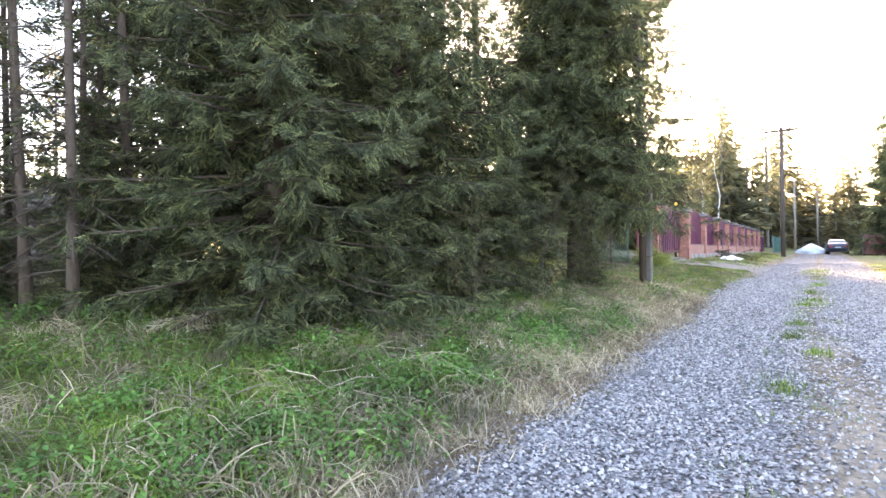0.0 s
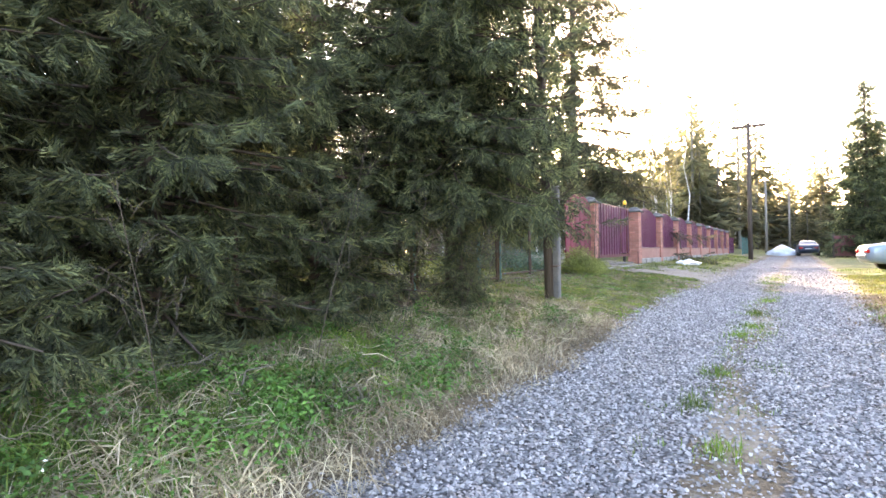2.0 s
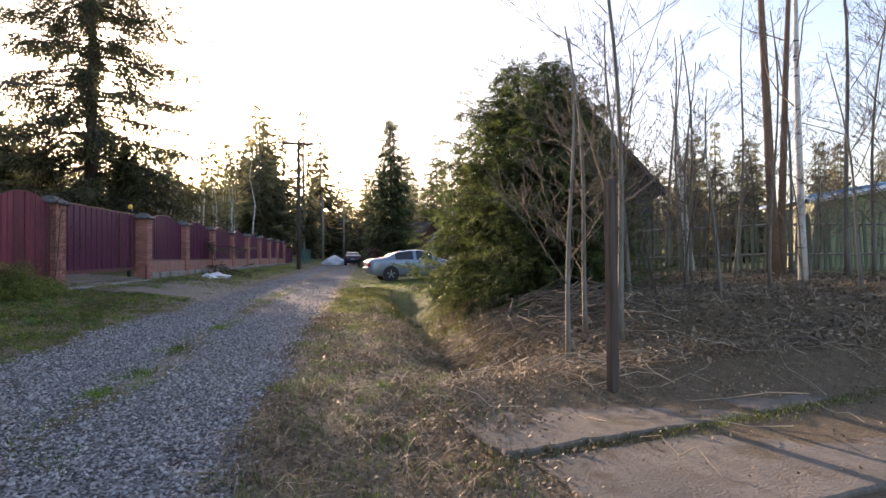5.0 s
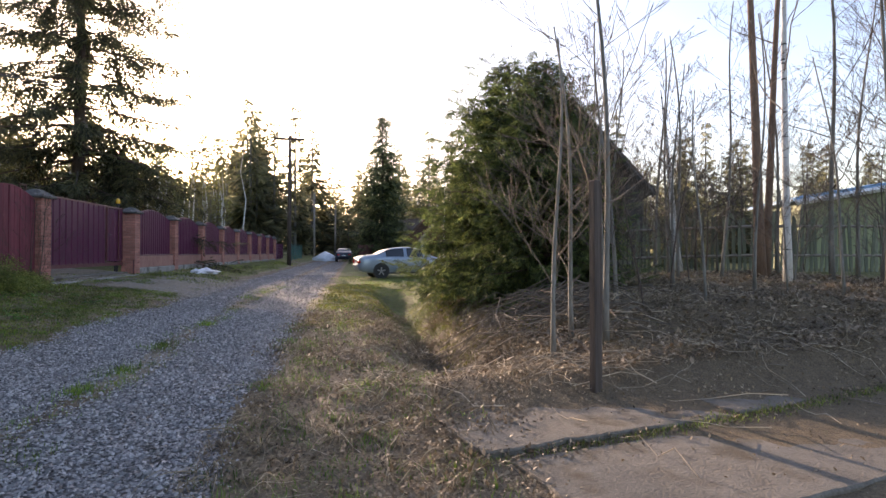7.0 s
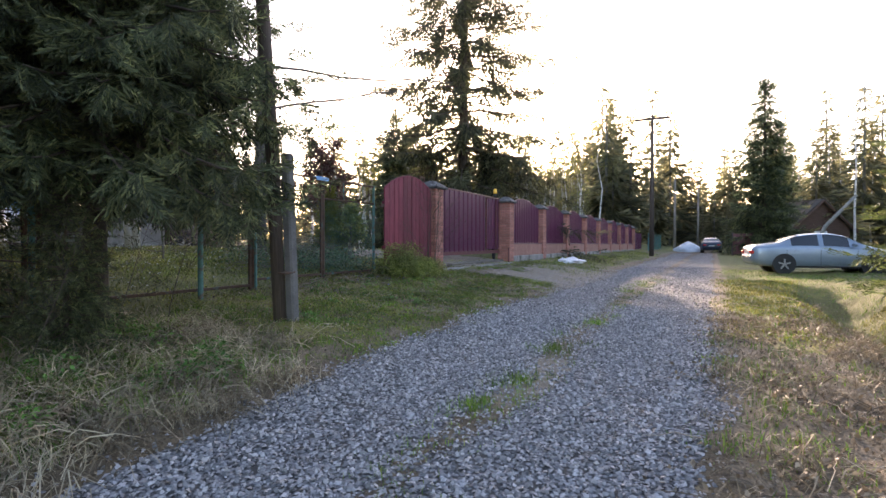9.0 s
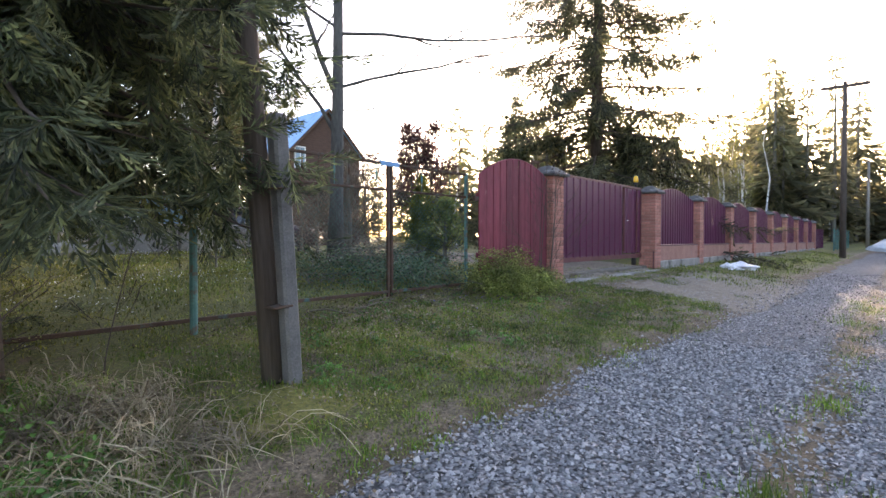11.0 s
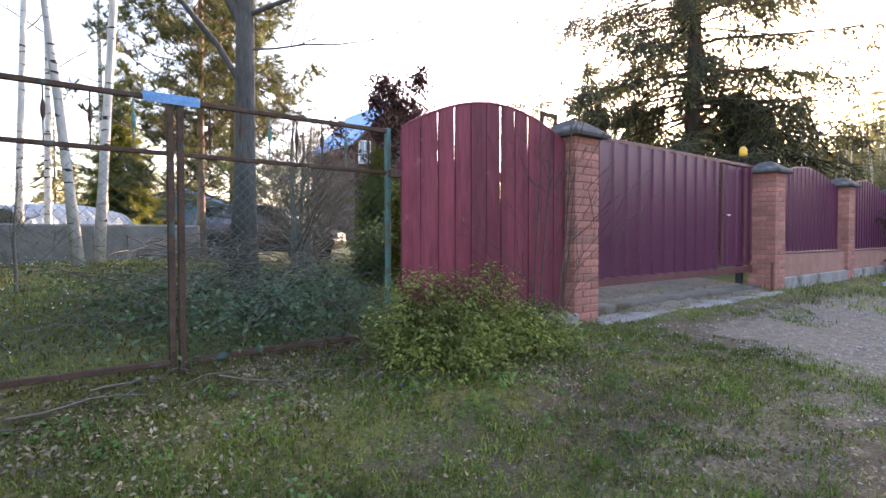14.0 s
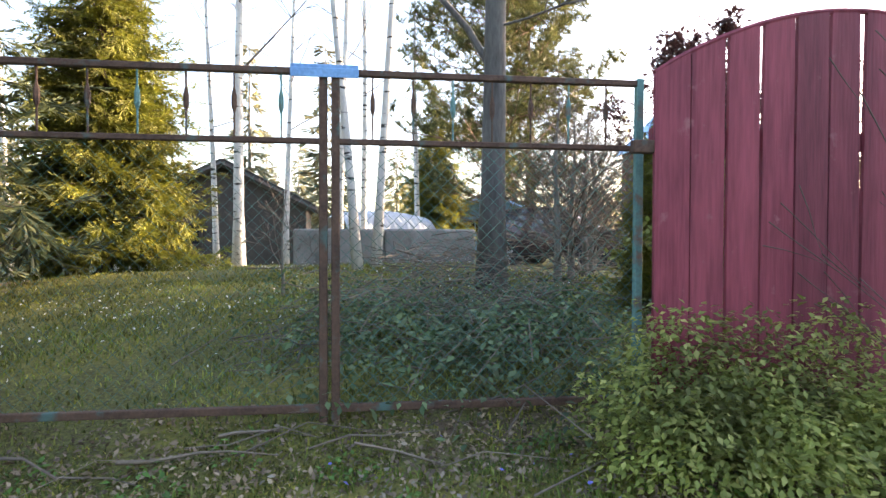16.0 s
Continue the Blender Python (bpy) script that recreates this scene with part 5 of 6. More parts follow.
heap("plastic_bag", ground_at(28.0, 3.45, None, 0, 0, -12), (0.75, 0.42, 0.26), 3, "bag", "crumpled white and blue plastic sheeting on the grass", "plastic", rough=0.7)
heap("plastic_bag", ground_at(27.4, 3.65, None, 0, 0, 30), (0.35, 0.28, 0.20), 9, "bag", "crumpled white plastic bag on the grass", "plastic", rough=0.7)
heap("covered_heap", ground_at(68.5, 1.0), (1.9, 1.5, 1.15), 5, "tarp", "grey heap under a pale sheet beside the track", "heap", flat=1.8)

# ---------------------------------------------------------------- the yard behind the chain-link fence


def alder():
    rng = np.random.default_rng(52)
    tree = thing("alder", ground_at(16.5, 7.8), "grey bare tree with long curved limbs", "tree")
    part("trunk", trunk_shape(11, 0.135, 10, (0.1, -0.1), 52, 0.03), "bark_alder", tree, soft=True)
    out = []
    for z, az, el, L, r in ((2.8, -40, 0.0, 1.9, 0.016), (2.3, 150, 1.2, 3.0, 0.045), (3.2, -47, 0.0, 3.2, 0.034), (3.0, 118, 1.2, 3.6, 0.06), (4.2, -58, 0.10, 4.4, 0.036), (4.3, 165, 0.5, 2.8, 0.03), (5.6, 35, 0.6, 2.8, 0.03),
                            (6.0, 205, 0.7, 2.6, 0.03), (6.5, -25, 0.55, 2.7, 0.03), (7.0, 95, 0.7, 2.4, 0.028), (7.6, -90, 0.7, 2.3, 0.026), (8.2, 10, 0.8, 2.0, 0.022), (8.8, 180, 0.8, 1.8, 0.02), (9.4, -60, 0.9, 1.5, 0.018)):
        a, f = radians(az), z / 11
        d = np.array([math.cos(a) * math.cos(el), math.sin(a) * math.cos(el), math.sin(el)])
        foot = (0.1 * f + 0.066 * math.sin(5 * f + 52) * f, -0.1 * f + 0.066 * math.cos(4 * f + 52) * f, z)
        branching(rng, foot, d, L, r, 2, out, 0.45, 4, 0.12, 0.13, 0.42)
    tagged(part("branchwork", fast("branchwork", *tubes_np(out, 5)), "bark_alder", tree), kind="stuff")


alder()
bare_tree("birch", ground_at(15.0, 10.05), 53, 11, 0.062, "slender white birch leaning apart from its twin", "bark_birch", 9, 0.45, 2, 0.2, 4, (-0.95, 0.2), group="yard birches")
bare_tree("birch", ground_at(15.25, 10.25), 54, 12, 0.062, "slender white birch beside its twin", "bark_birch", 9, 0.45, 2, 0.2, 4, (0.8, -0.15), group="yard birches")
for k, (s, l, h, r) in enumerate(((12.2, 14.5, 12, 0.12), (12.6, 18.0, 11, 0.09), (14.4, 14.3, 12, 0.07), (14.9, 15.2, 11, 0.07), (11.0, 17.0, 10, 0.08), (9.0, 16.0, 11, 0.09), (6.0, 14.5, 11, 0.08), (3.5, 15.5, 12, 0.09), (0.5, 13.0, 11, 0.08), (2.2, 11.5, 10, 0.06), (-2.0, 14.0, 11, 0.08), (5.0, 18.5, 11, 0.08), (16.5, 19.5, 12, 0.09))):
    bare_tree("birch", ground_at(s, l), 60 + k, h, r, "slender white birch with bare twigs", "bark_birch", 9, 0.35, 2, 0.2, 3, (0.3 * math.sin(k), 0.3 * math.cos(k)), group="yard birches")


def pine(m, seed, h, label):
    rng = np.random.default_rng(seed)
    t = thing("pine", m, label, "tree")
    part("trunk", trunk_shape(h, 0.12, 9, seed=seed), "bark_pine", t, soft=True)
    out = []
    for k in range(60):
        f = 0.14 + 0.84 * k / 60
        a = k * 2.4 + rng.uniform(-0.4, 0.4)
        d = np.array([math.cos(a), math.sin(a), rng.uniform(0.0, 0.4)])
        branching(rng, (0, 0, h * f), d / np.linalg.norm(d), 0.29 * h * (1.1 - 0.75 * f) * rng.uniform(0.6, 1.15), 0.03, 1, out, 0.6, 7, 0.3, 0.14, 0.5)
    tagged(part("branchwork", fast("branchwork", *tubes_np(out)), "bark_pine", t), kind="stuff")
    tips = np.concatenate([p[2:] for p, _ in out])
    tips = np.repeat(tips, 4, 0) + rng.normal(0, 0.10, (len(tips) * 4, 3))
    V, T = [], []
    for k in range(16):
        a, e = rng.uniform(0, 6.28), rng.uniform(-0.3, 1.3)
        o = np.array([math.cos(a) * math.cos(e), math.sin(a) * math.cos(e), math.sin(e)])
        q = np.cross(o, [0.3, 0.5, 0.8])
        q = q / np.linalg.norm(q) * 0.05
        T.append((len(V), len(V) + 1, len(V) + 2))
        V += [-q, q, o]
    nd = part("foliage", fast("foliage", *scatter(np.array(V), np.array(T), rots(rng.uniform(0, 6.28, len(tips)), rng.uniform(-0.3, 0.3, len(tips))), tips, rng.uniform(0.18, 0.32, len(tips)))), "pine_needle", t, "tufted grey-green needles")
    tagged(nd, kind="stuff")


pine(ground_at(18.5, 17.2), 5, 12.5, "bushy young pine behind the concrete wall")
pine(ground_at(20.4, 20.5), 6, 10.5, "bushy young pine behind the concrete wall")
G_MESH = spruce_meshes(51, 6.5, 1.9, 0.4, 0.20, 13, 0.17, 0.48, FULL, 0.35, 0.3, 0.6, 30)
spruce_tree("spruce", ground_at(10.7, 11.8), G_MESH, 6.5, 0.1, "yard spruce with the golden-green of full sun in its needle colour", 15, "needle_sun_gold")
spruce_tree("spruce", ground_at(17.5, 24.0), G_MESH, 6.5, 0.1, "small green spruce beyond the yard", 16, "needle")

wall = thing("concrete_wall", ROAD @ pose(15.43, 12.05, 1.40, 0, 0, -7), "stained grey concrete foundation block wall", "wall")
for k, x in enumerate((-0.85, 0.80)):
    part("block", Shape().box((x, 0, 0.32), (1.62, 0.45, 0.66), 0.03), "concrete", wall)
    part("footing", Shape().box((x, -0.05, -0.10), (1.7, 0.6, 0.2), 0.03), "concrete", wall)

cover = thing("boat_cover", ROAD @ pose(15.3, 16.9, 1.30, 0, 0, 40), "arched grey tarpaulin cover on a boat", "cover")
g = Shape()
V, F = [], []
for i in range(61):
    x = -1.5 + 3.0 * i / 60
    w = 1.0 - 0.25 * abs(x) / 1.5
    for j in range(11):
        a = math.pi * j / 10
        V.append((x, -math.cos(a) * w * (1 + 0.03 * math.sin(9 * x)), 0.25 + 1.05 * math.sin(a) ** 0.8 * (1 - 0.12 * (x / 1.5) ** 2) + 0.035 * math.sin(26 * x)))
for i in range(60):
    for j in range(10):
        F.append((i * 11 + j, (i + 1) * 11 + j, (i + 1) * 11 + j + 1, i * 11 + j + 1))
part("sheet", g.add(V, F), "tarp", cover, soft=True)
part("hull", Shape().box((0, 0, 0.14), (2.9, 1.7, 0.34), 0.1), "grey_wall", cover)


def gabled(name, m, w, d, eave, ridge, wall_mat, roof_mat, label, windows=(), over=0.35, clad=0.0):
    """A gabled house: the gable front in the plane x = 0, the house behind it along +x."""
    h = thing(name, m, label, "house")
    t = 0.2
    for y in (-1, 1):
        part("side_wall", Shape().box((d / 2, y * (w / 2 - t / 2), eave / 2), (d - 2 * t, t, eave), 0), wall_mat, h)
    for x in (t / 2, d - t / 2):
        V = []
        for dx in (-t / 2, t / 2):
            V += [(x + dx, -w / 2, 0), (x + dx, w / 2, 0), (x + dx, w / 2, eave), (x + dx, 0, ridge), (x + dx, -w / 2, eave)]
        part("gable_wall", Shape().add(V, [(0, 1, 2, 3, 4), (9, 8, 7, 6, 5), (0, 5, 6, 1), (1, 6, 7, 2), (2, 7, 8, 3), (3, 8, 9, 4), (4, 9, 5, 0)]), wall_mat, h)
    sl = (ridge - eave) / (w / 2)
    for y in (-1, 1):
        V = []
        e = w / 2 + over
        for x in (-over, d + over):
            for dz in (0.03, 0.13):
                V += [(x, 0, ridge + dz), (x, y * e, ridge - sl * e + dz)]
        part("roof", Shape().add(V, [(0, 1, 3, 2), (4, 6, 7, 5), (2, 3, 7, 6), (0, 4, 5, 1), (1, 5, 7, 3), (0, 2, 6, 4)]), roof_mat, h)
        n = int(d / 0.6)
        for k in range(n + 1):
            x = -over + (d + 2 * over) * k / n
            part("roof_rib", Shape().tube([(x, y * 0.05, ridge + 0.14 - sl * 0.05), (x, y * e, ridge - sl * e + 0.14)], 0.025, 4), roof_mat, h)
        part("barge_board", Shape().tube([(-over - 0.02, 0, ridge - 0.05), (-over - 0.02, y * e, ridge - sl * e - 0.05)], 0.10, 4), "white_paint" if wall_mat == "shed" else wall_mat, h)
    for y, z, ww, hh, gm in windows:
        wi = part("window", Shape().box((-0.02, y, z), (0.10, ww + 0.16, hh + 0.16), 0.01), "white_paint" if gm != "glass" else wall_mat, h, "window with painted frame")
        for sx in (-1, 1):
            part("pane", Shape().box((-0.075, y + sx * ww / 4, z), (0.02, ww / 2 - 0.05, hh - 0.04), 0.003), gm, wi)
    return h


country_house = gabled("country_house", ROAD @ pose(36.4, 34.3, 1.1, 0, 0, 88), 6.4, 7, 7.4, 10.65, "house_wood", "blue_roof", "brown wooden house with a blue sheet roof", ((2.45, 6.7, 0.8, 1.5, "sky_glass"), (-1.4, 6.7, 1.0, 1.5, "glass"), (0.0, 3.6, 1.6, 1.4, "glass")))
part("balcony_floor", Shape().box((-0.6, 0, 4.75), (1.2, 6.0, 0.16), 0.02), "house_wood", country_house)
part("balcony_rail", Shape().box((-1.15, 0, 5.75), (0.08, 6.0, 0.10), 0.01), "grey_wood", country_house)
for k in range(13):
    part("baluster", Shape().box((-1.15, -2.9 + 5.8 * k / 12, 5.25), (0.05, 0.10, 0.95), 0.005), "house_wood", country_house)
for y in (-2.9, 2.9):
    part("balcony_post", Shape().box((-1.1, y, 2.35), (0.16, 0.16, 4.7), 0.01), "house_wood", country_house)
gabled("yard_shed", ROAD @ pose(20.0, 25.4, 1.1, 0, 0, 76), 3.4, 4, 2.1, 2.7, "blue_roof", "dark_roof", "small faded blue shed with a dark roof", ((0.6, 1.3, 0.7, 0.7, "glass"),), 0.2)
gabled("log_barn", ROAD @ pose(9.8, 22.0, 0.8, 0, 0, 95), 5.6, 5, 2.3, 3.7, "dark_roof", "dark_roof", "dark weathered log barn", ((1.2, 1.2, 0.8, 0.7, "glass"),))
gabled("dark_house", ROAD @ pose(24.5, -10.1, 0.9, 0, 0, -20), 5.0, 7, 3.3, 6.3, "dark_roof", "dark_roof", "weathered grey house with a steep dark roof", ((-0.4, 4.25, 0.7, 0.8, "sky_glass"), (0.9, 1.6, 0.9, 1.1, "glass")))
gabled("green_shed", ROAD @ pose(21.6, -20.8, 0.9, 0, 0, -20), 6.0, 4, 2.7, 3.2, "shed", "blue_roof", "pale green shed with a blue roof", (), 0.3)
gabled("far_cottage", ROAD @ pose(60.0, -9.0, 0.6, 0, 0, 30), 5.0, 6, 2.2, 4.4, "house_wood", "dark_roof", "brown cottage among trees", ((0, 1.4, 0.9, 0.9, "sky_glass"),))
bg = thing("board_gate", ROAD @ pose(53.0, -2.7, 0.75, 0, 0, -63), "dark brown board gate beside the far track", "gate")
for k in range(9):
    part("board", Shape().box((0.16 * k, 0, 0.75), (0.15, 0.03, 1.5), 0.006), "frame_red", bg)
for x in (-0.1, 1.45):
    part("post", Shape().box((x, 0.05, 0.7), (0.12, 0.12, 1.8), 0.01), "old_wood", bg)
lg = thing("leaning_birch", ROAD @ pose(43.0, -5.9, 1.0), "broken pale trunk leaning over", "tree")
part("trunk", Shape().tube([(0, 0, -0.6), (0.5, -0.9, 1.5), (1.2, -2.4, 3.2)], [0.11, 0.10, 0.08], 10), "bark_grey", lg, soft=True)
tn = thing("net_fence", ROAD @ pose(56.0, 3.6, 0.9), "green net fence beyond the brick fence", "fence")
for k in range(6):
    part("post", Shape().tube([(2.4 * k, 0, -0.2), (2.4 * k, 0, 1.5)], 0.04, 6), "teal", tn)
part("net", diamond_net(12, 0.05, 1.4, 0.16, 0.006), "wire", tn)

# purple-leaved shrub and brush beside the plank panel
bare_tree("purple_bush", ground_at(18.9, 8.0), 81, 2.7, 0.05, "tall purple-leaved bush behind the planks", "bark_grey", 20, 0.08, 2, 0.48, 6, category="bush", buds=("red_leaf", 0.10))
bare_tree("green_bush", ground_at(18.0, 6.4), 82, 1.3, 0.04, "green budding bush behind the chain-link fence", "bark_grey", 14, 0.06, 2, 0.4, 5, category="bush", buds=("vine", 0.08))
spruce_tree("conifer_bush", ground_at(17.9, 6.9, None, 0, 0, 30) @ Matrix.Scale(0.27, 4), G_MESH, 6.5, 0.1, "green conifer bush behind the mesh", 17, "needle_sun")
for k, (s, l, h) in enumerate(((17.5, 8.6, 2.3), (18.4, 10.0, 2.5), (17.9, 9.2, 2.2), (18.9, 11.0, 2.4), (19.6, 12.6, 2.3), (20.3, 14.4, 1.9))):
    bare_tree("brush", ground_at(s, l), 90 + k, h, 0.045, "bare reddish brush in the yard", "bark_grey", 26, 0.04, 2, 0.5, 6, category="bush", group="yard brush")


# ---------------------------------------------------------------- the far side of the ditch
def picket_fence():
    r = random.Random(3)
    f = thing("picket_fence", ROAD @ pose(0, 0, 0), "old grey-green picket fence, some pickets askew", "fence")
    line = [(20.6, -6.6), (18.8, -8.8), (17.3, -11.8), (16.8, -14.9), (16.0, -19.0)]
    pk = Shape()
    V = []
    for y in (-0.011, 0.011):
        V += [(-0.036, y, -0.05), (0.036, y, -0.05), (0.036, y, 1.38), (0, y, 1.46), (-0.036, y, 1.38)]
    PK = pk.add(V, [(0, 1, 2, 3, 4), (9, 8, 7, 6, 5), (0, 5, 6, 1), (1, 6, 7, 2), (2, 7, 8, 3), (3, 8, 9, 4), (4, 9, 5, 0)]).mesh("picket")
    for (a, b), (c, d) in zip(line, line[1:]):
        n = int(math.hypot(c - a, d - b) / 0.118)
        ang = math.degrees(math.atan2(d - b, c - a))
        for k in range(n):
            u = k / n
            s, l = a + (c - a) * u, b + (d - b) * u
            tilt = r.gauss(0, 2.5) + (r.choice((-14, 9)) if l < -15.2 and r.random() < 0.5 else 0)
            part("picket", PK, "picket", f, m=pose(s, l, float(gz(s, l)) + r.uniform(-0.05, 0.05), r.gauss(0, 2), tilt, ang) @ Matrix.Diagonal((1, 1, r.uniform(0.88, 1.05), 1)))
        for zz in (0.4, 1.1):
            part("rail", Shape().tube([(a, b, float(gz(a, b)) + zz), (c, d, float(gz(c, d)) + zz)], 0.035, 4), "grey_wood", f)


picket_fence()


def marker_post():
    p = thing("marker_post", ground_at(10.27, -4.40, None, 0, 0.6, 20), "dark weathered square wooden post with a rusty hasp", "post")
    part("timber", Shape().box((0, 0, 0.90), (0.075, 0.075, 2.0), 0.008), "old_wood", p)
    part("side_board", Shape().box((0.0, -0.050, 0.95), (0.06, 0.024, 1.86), 0.005), "old_wood", p, "thin weathered board nailed on")
    part("hasp", Shape().box((0.02, -0.075, 1.68), (0.06, 0.026, 0.08), 0.006), "rust", p, "rusty iron hasp")


marker_post()


def slab(name, s, l, length, width, turn, z, seed):
    """A worn concrete slab with a broken, uneven rim."""
    r = random.Random(seed)
    pts = []
    n = 26
    for k in range(n):
        pts.append((-length / 2 + length * k / n, -width / 2))
    for k in range(8):
        pts.append((length / 2, -width / 2 + width * k / 8))
    for k in range(n):
        pts.append((length / 2 - length * k / n, width / 2))
    for k in range(8):
        pts.append((-length / 2, width / 2 - width * k / 8))
    pts = [(x + r.gauss(0, 0.012), y + r.gauss(0, 0.014)) for x, y in pts]
    m = len(pts)
    V = [(x, y, -0.14) for x, y in pts] + [(x, y, -0.012) for x, y in pts] + [(x * 0.996, y * 0.975, 0.0) for x, y in pts]
    F = [tuple(range(m))[::-1], tuple(range(2 * m, 3 * m))]
    for o in (0, m):
        for k in range(m):
            F.append((o + k, o + (k + 1) % m, o + m + (k + 1) % m, o + m + k))
    return tagged(part(name, Shape().add(V, F), "slab", None, m=ROAD @ pose(s, l, z, 0, 0, turn)), "worn stained concrete slab of the driveway", "slab", "slabs of the driveway")


slab("concrete_slab", 9.78, -4.03, 2.20, 0.92, -77, 0.412, 1)
slab("concrete_slab", 10.53, -7.22, 4.15, 0.92, -77, 0.43, 2)
slab("concrete_slab", 9.12, -6.0, 5.4, 1.05, -77, 0.38, 3)
slab("concrete_slab", 7.92, -6.1, 5.4, 1.28, -77, 0.335, 4)
tagged(part("ditch_water", Shape().box((15.0, -3.45, float(gz(14.7, -3.45)) + 0.02), (1.1, 0.22, 0.03), 0.01), "water", None, m=ROAD), "dark standing water in the ditch", "water", kind="structure")

for k, (s, l, h, r, ln) in enumerate(((11.3, -4.4, 3.6, 0.022, (0.25, -0.1)), (12.0, -4.9, 3.8, 0.025, (-0.1, 0.2)), (11.5, -5.1, 5.8, 0.030, (0.1, 0.05)), (13.0, -6.0, 4.2, 0.025, (0.2, 0.2)), (12.6, -5.6, 3.4, 0.02, (0, 0)))):
    bare_tree("sapling", ground_at(s, l), 120 + k, h, r, "bare grey sapling with fine upright twigs", "bark_grey", 14, 0.16, 2, 0.32, 5, ln, 0.45, group="saplings by the ditch")
bare_tree("pine", ground_at(15.5, -10.4), 130, 11, 0.10, "reddish pine with twin bare trunks", "bark_pine", 6, 0.5, 2, 0.22, 3, (0.3, 0.1), sub="twig_dark")
bare_tree("pine", ground_at(15.65, -10.65), 131, 11, 0.075, "reddish pine stem beside its twin", "bark_pine", 5, 0.4, 2, 0.22, 3, (0.1, -0.7), sub="twig_dark")
bare_tree("birch", ground_at(14.1, -9.8), 132, 10, 0.06, "white birch by the picket fence", "bark_birch", 11, 0.3, 2, 0.24, 4, (0.1, 0.1))
bare_tree("birch_stub", ground_at(18.0, -10.2), 133, 4.6, 0.10, "broken birch stub with dark bark", "bark_birch", 4, 0.4, 1, 0.25, 2, (0.3, 0.3), sub="twig_dark")
for k, (s, l, h, r) in enumerate(((14.6, -11.2, 8, 0.04), (14.2, -12.0, 7, 0.035), (13.6, -11.2, 7.5, 0.04), (13.4, -12.2, 6.5, 0.05), (15.2, -12.4, 6, 0.03), (16.0, -8.4, 5, 0.03), (14.9, -8.2, 4.5, 0.025), (16.4, -11.6, 6, 0.03), (12.9, -13.5, 7, 0.04), (16.2, -7.4, 4.6, 0.025), (13.8, -7.4, 3.6, 0.018), (15.5, -13.6, 7, 0.04), (13.2, -8.4, 4.2, 0.02), (12.6, -9.4, 3.6, 0.018), (14.8, -9.0, 5.2, 0.025), (12.4, -7.0, 3.0, 0.016), (16.8, -9.2, 5, 0.028), (15.0, -6.9, 4.4, 0.02), (13.0, -10.6, 5, 0.025), (12.0, -12.0, 5.5, 0.03))):
    bare_tree("sapling", ground_at(s, l), 140 + k, h, r, "bare sapling beside the picket fence", "bark_grey", 13, 0.14, 2, 0.30, 5, (0.25 * math.sin(3 * k), 0.25 * math.cos(2 * k)), 0.5, sub="twig" if k % 2 else "twig_dark", group="saplings by the picket fence")
for k, (s, l, h) in enumerate(((20.0, -8.6, 3.2), (19.6, -10.2, 3.6), (18.6, -12.4, 3.4), (18.4, -14.2, 3.2), (18.0, -16.2, 3.4), (20.8, -11.8, 4.0), (17.2, -13.0, 2.6), (17.6, -10.4, 2.6))):
    bare_tree("thicket", ground_at(s, l), 170 + k, h, 0.02, "dark bare thicket behind the picket fence", "bark_spruce", 18, 0.06, 2, 0.42, 5, (0, 0), 0.5, category="bush", sub="twig_dark", group="thickets behind the pickets")
for k in range(16):
    s, l = 12.6 + 4.4 * ((k * 0.618) % 1), -6.2 - 0.52 * k
    bare_tree("undergrowth", ground_at(s, l), 400 + k, 1.6 + 1.3 * ((k * 0.37) % 1), 0.012, "tangle of thin bare stems on the bank", "bark_grey" if k % 2 else "bark_spruce", 12, 0.04, 2, 0.5, 4, (0.3 * math.sin(5 * k), 0.3 * math.cos(5 * k)), 0.5, category="bush", sub="twig" if k % 3 else "twig_dark", group="undergrowth on the bank")
bare_tree("willow_twigs", ground_at(14.3, 8.0), 160, 1.2, 0.015, "low bare brush in the yard", "bark_grey", 10, 0.05, 2, 0.5, 4, category="bush")


def stick_pile(name, s, l, n, length, seed, label, spread, lift, turn=0.0, material="twig", wild=0.5, r0=0.010):
    rng = np.random.default_rng(seed)
    paths = []
    for _ in range(n):
        a = turn + rng.normal(0, wild)
        x, y = rng.normal(0, spread[0]), rng.normal(0, spread[1])
        L = length * rng.uniform(0.4, 1.2)
        z0 = lift * rng.random() ** 0.8 * math.exp(-((x / (1.8 * spread[0])) ** 2) - ((y / (1.8 * spread[1])) ** 2)) + 0.03
        t = np.linspace(-0.5, 0.5, 5)
        wig = rng.normal(0, 0.05, (5, 3)) * L
        P = np.stack([x + math.cos(a) * t * L, y + math.sin(a) * t * L, np.full(5, z0) + rng.normal(0, 0.12) * t * L - 0.15 * t * t * L], -1) + wig
        zz = gz(s + P[:, 0], l + P[:, 1]) - gz(s, l)
        P[:, 2] = np.maximum(P[:, 2] + zz, zz + 0.02)
        paths.append((P, np.linspace(r0, r0 * 0.3, 5) * rng.uniform(0.5, 1.3)))
    return tagged(part(name, fast(name, *tubes_np(paths, 4)), material, None, m=ground_at(s, l)), label, "branches", kind="stuff")


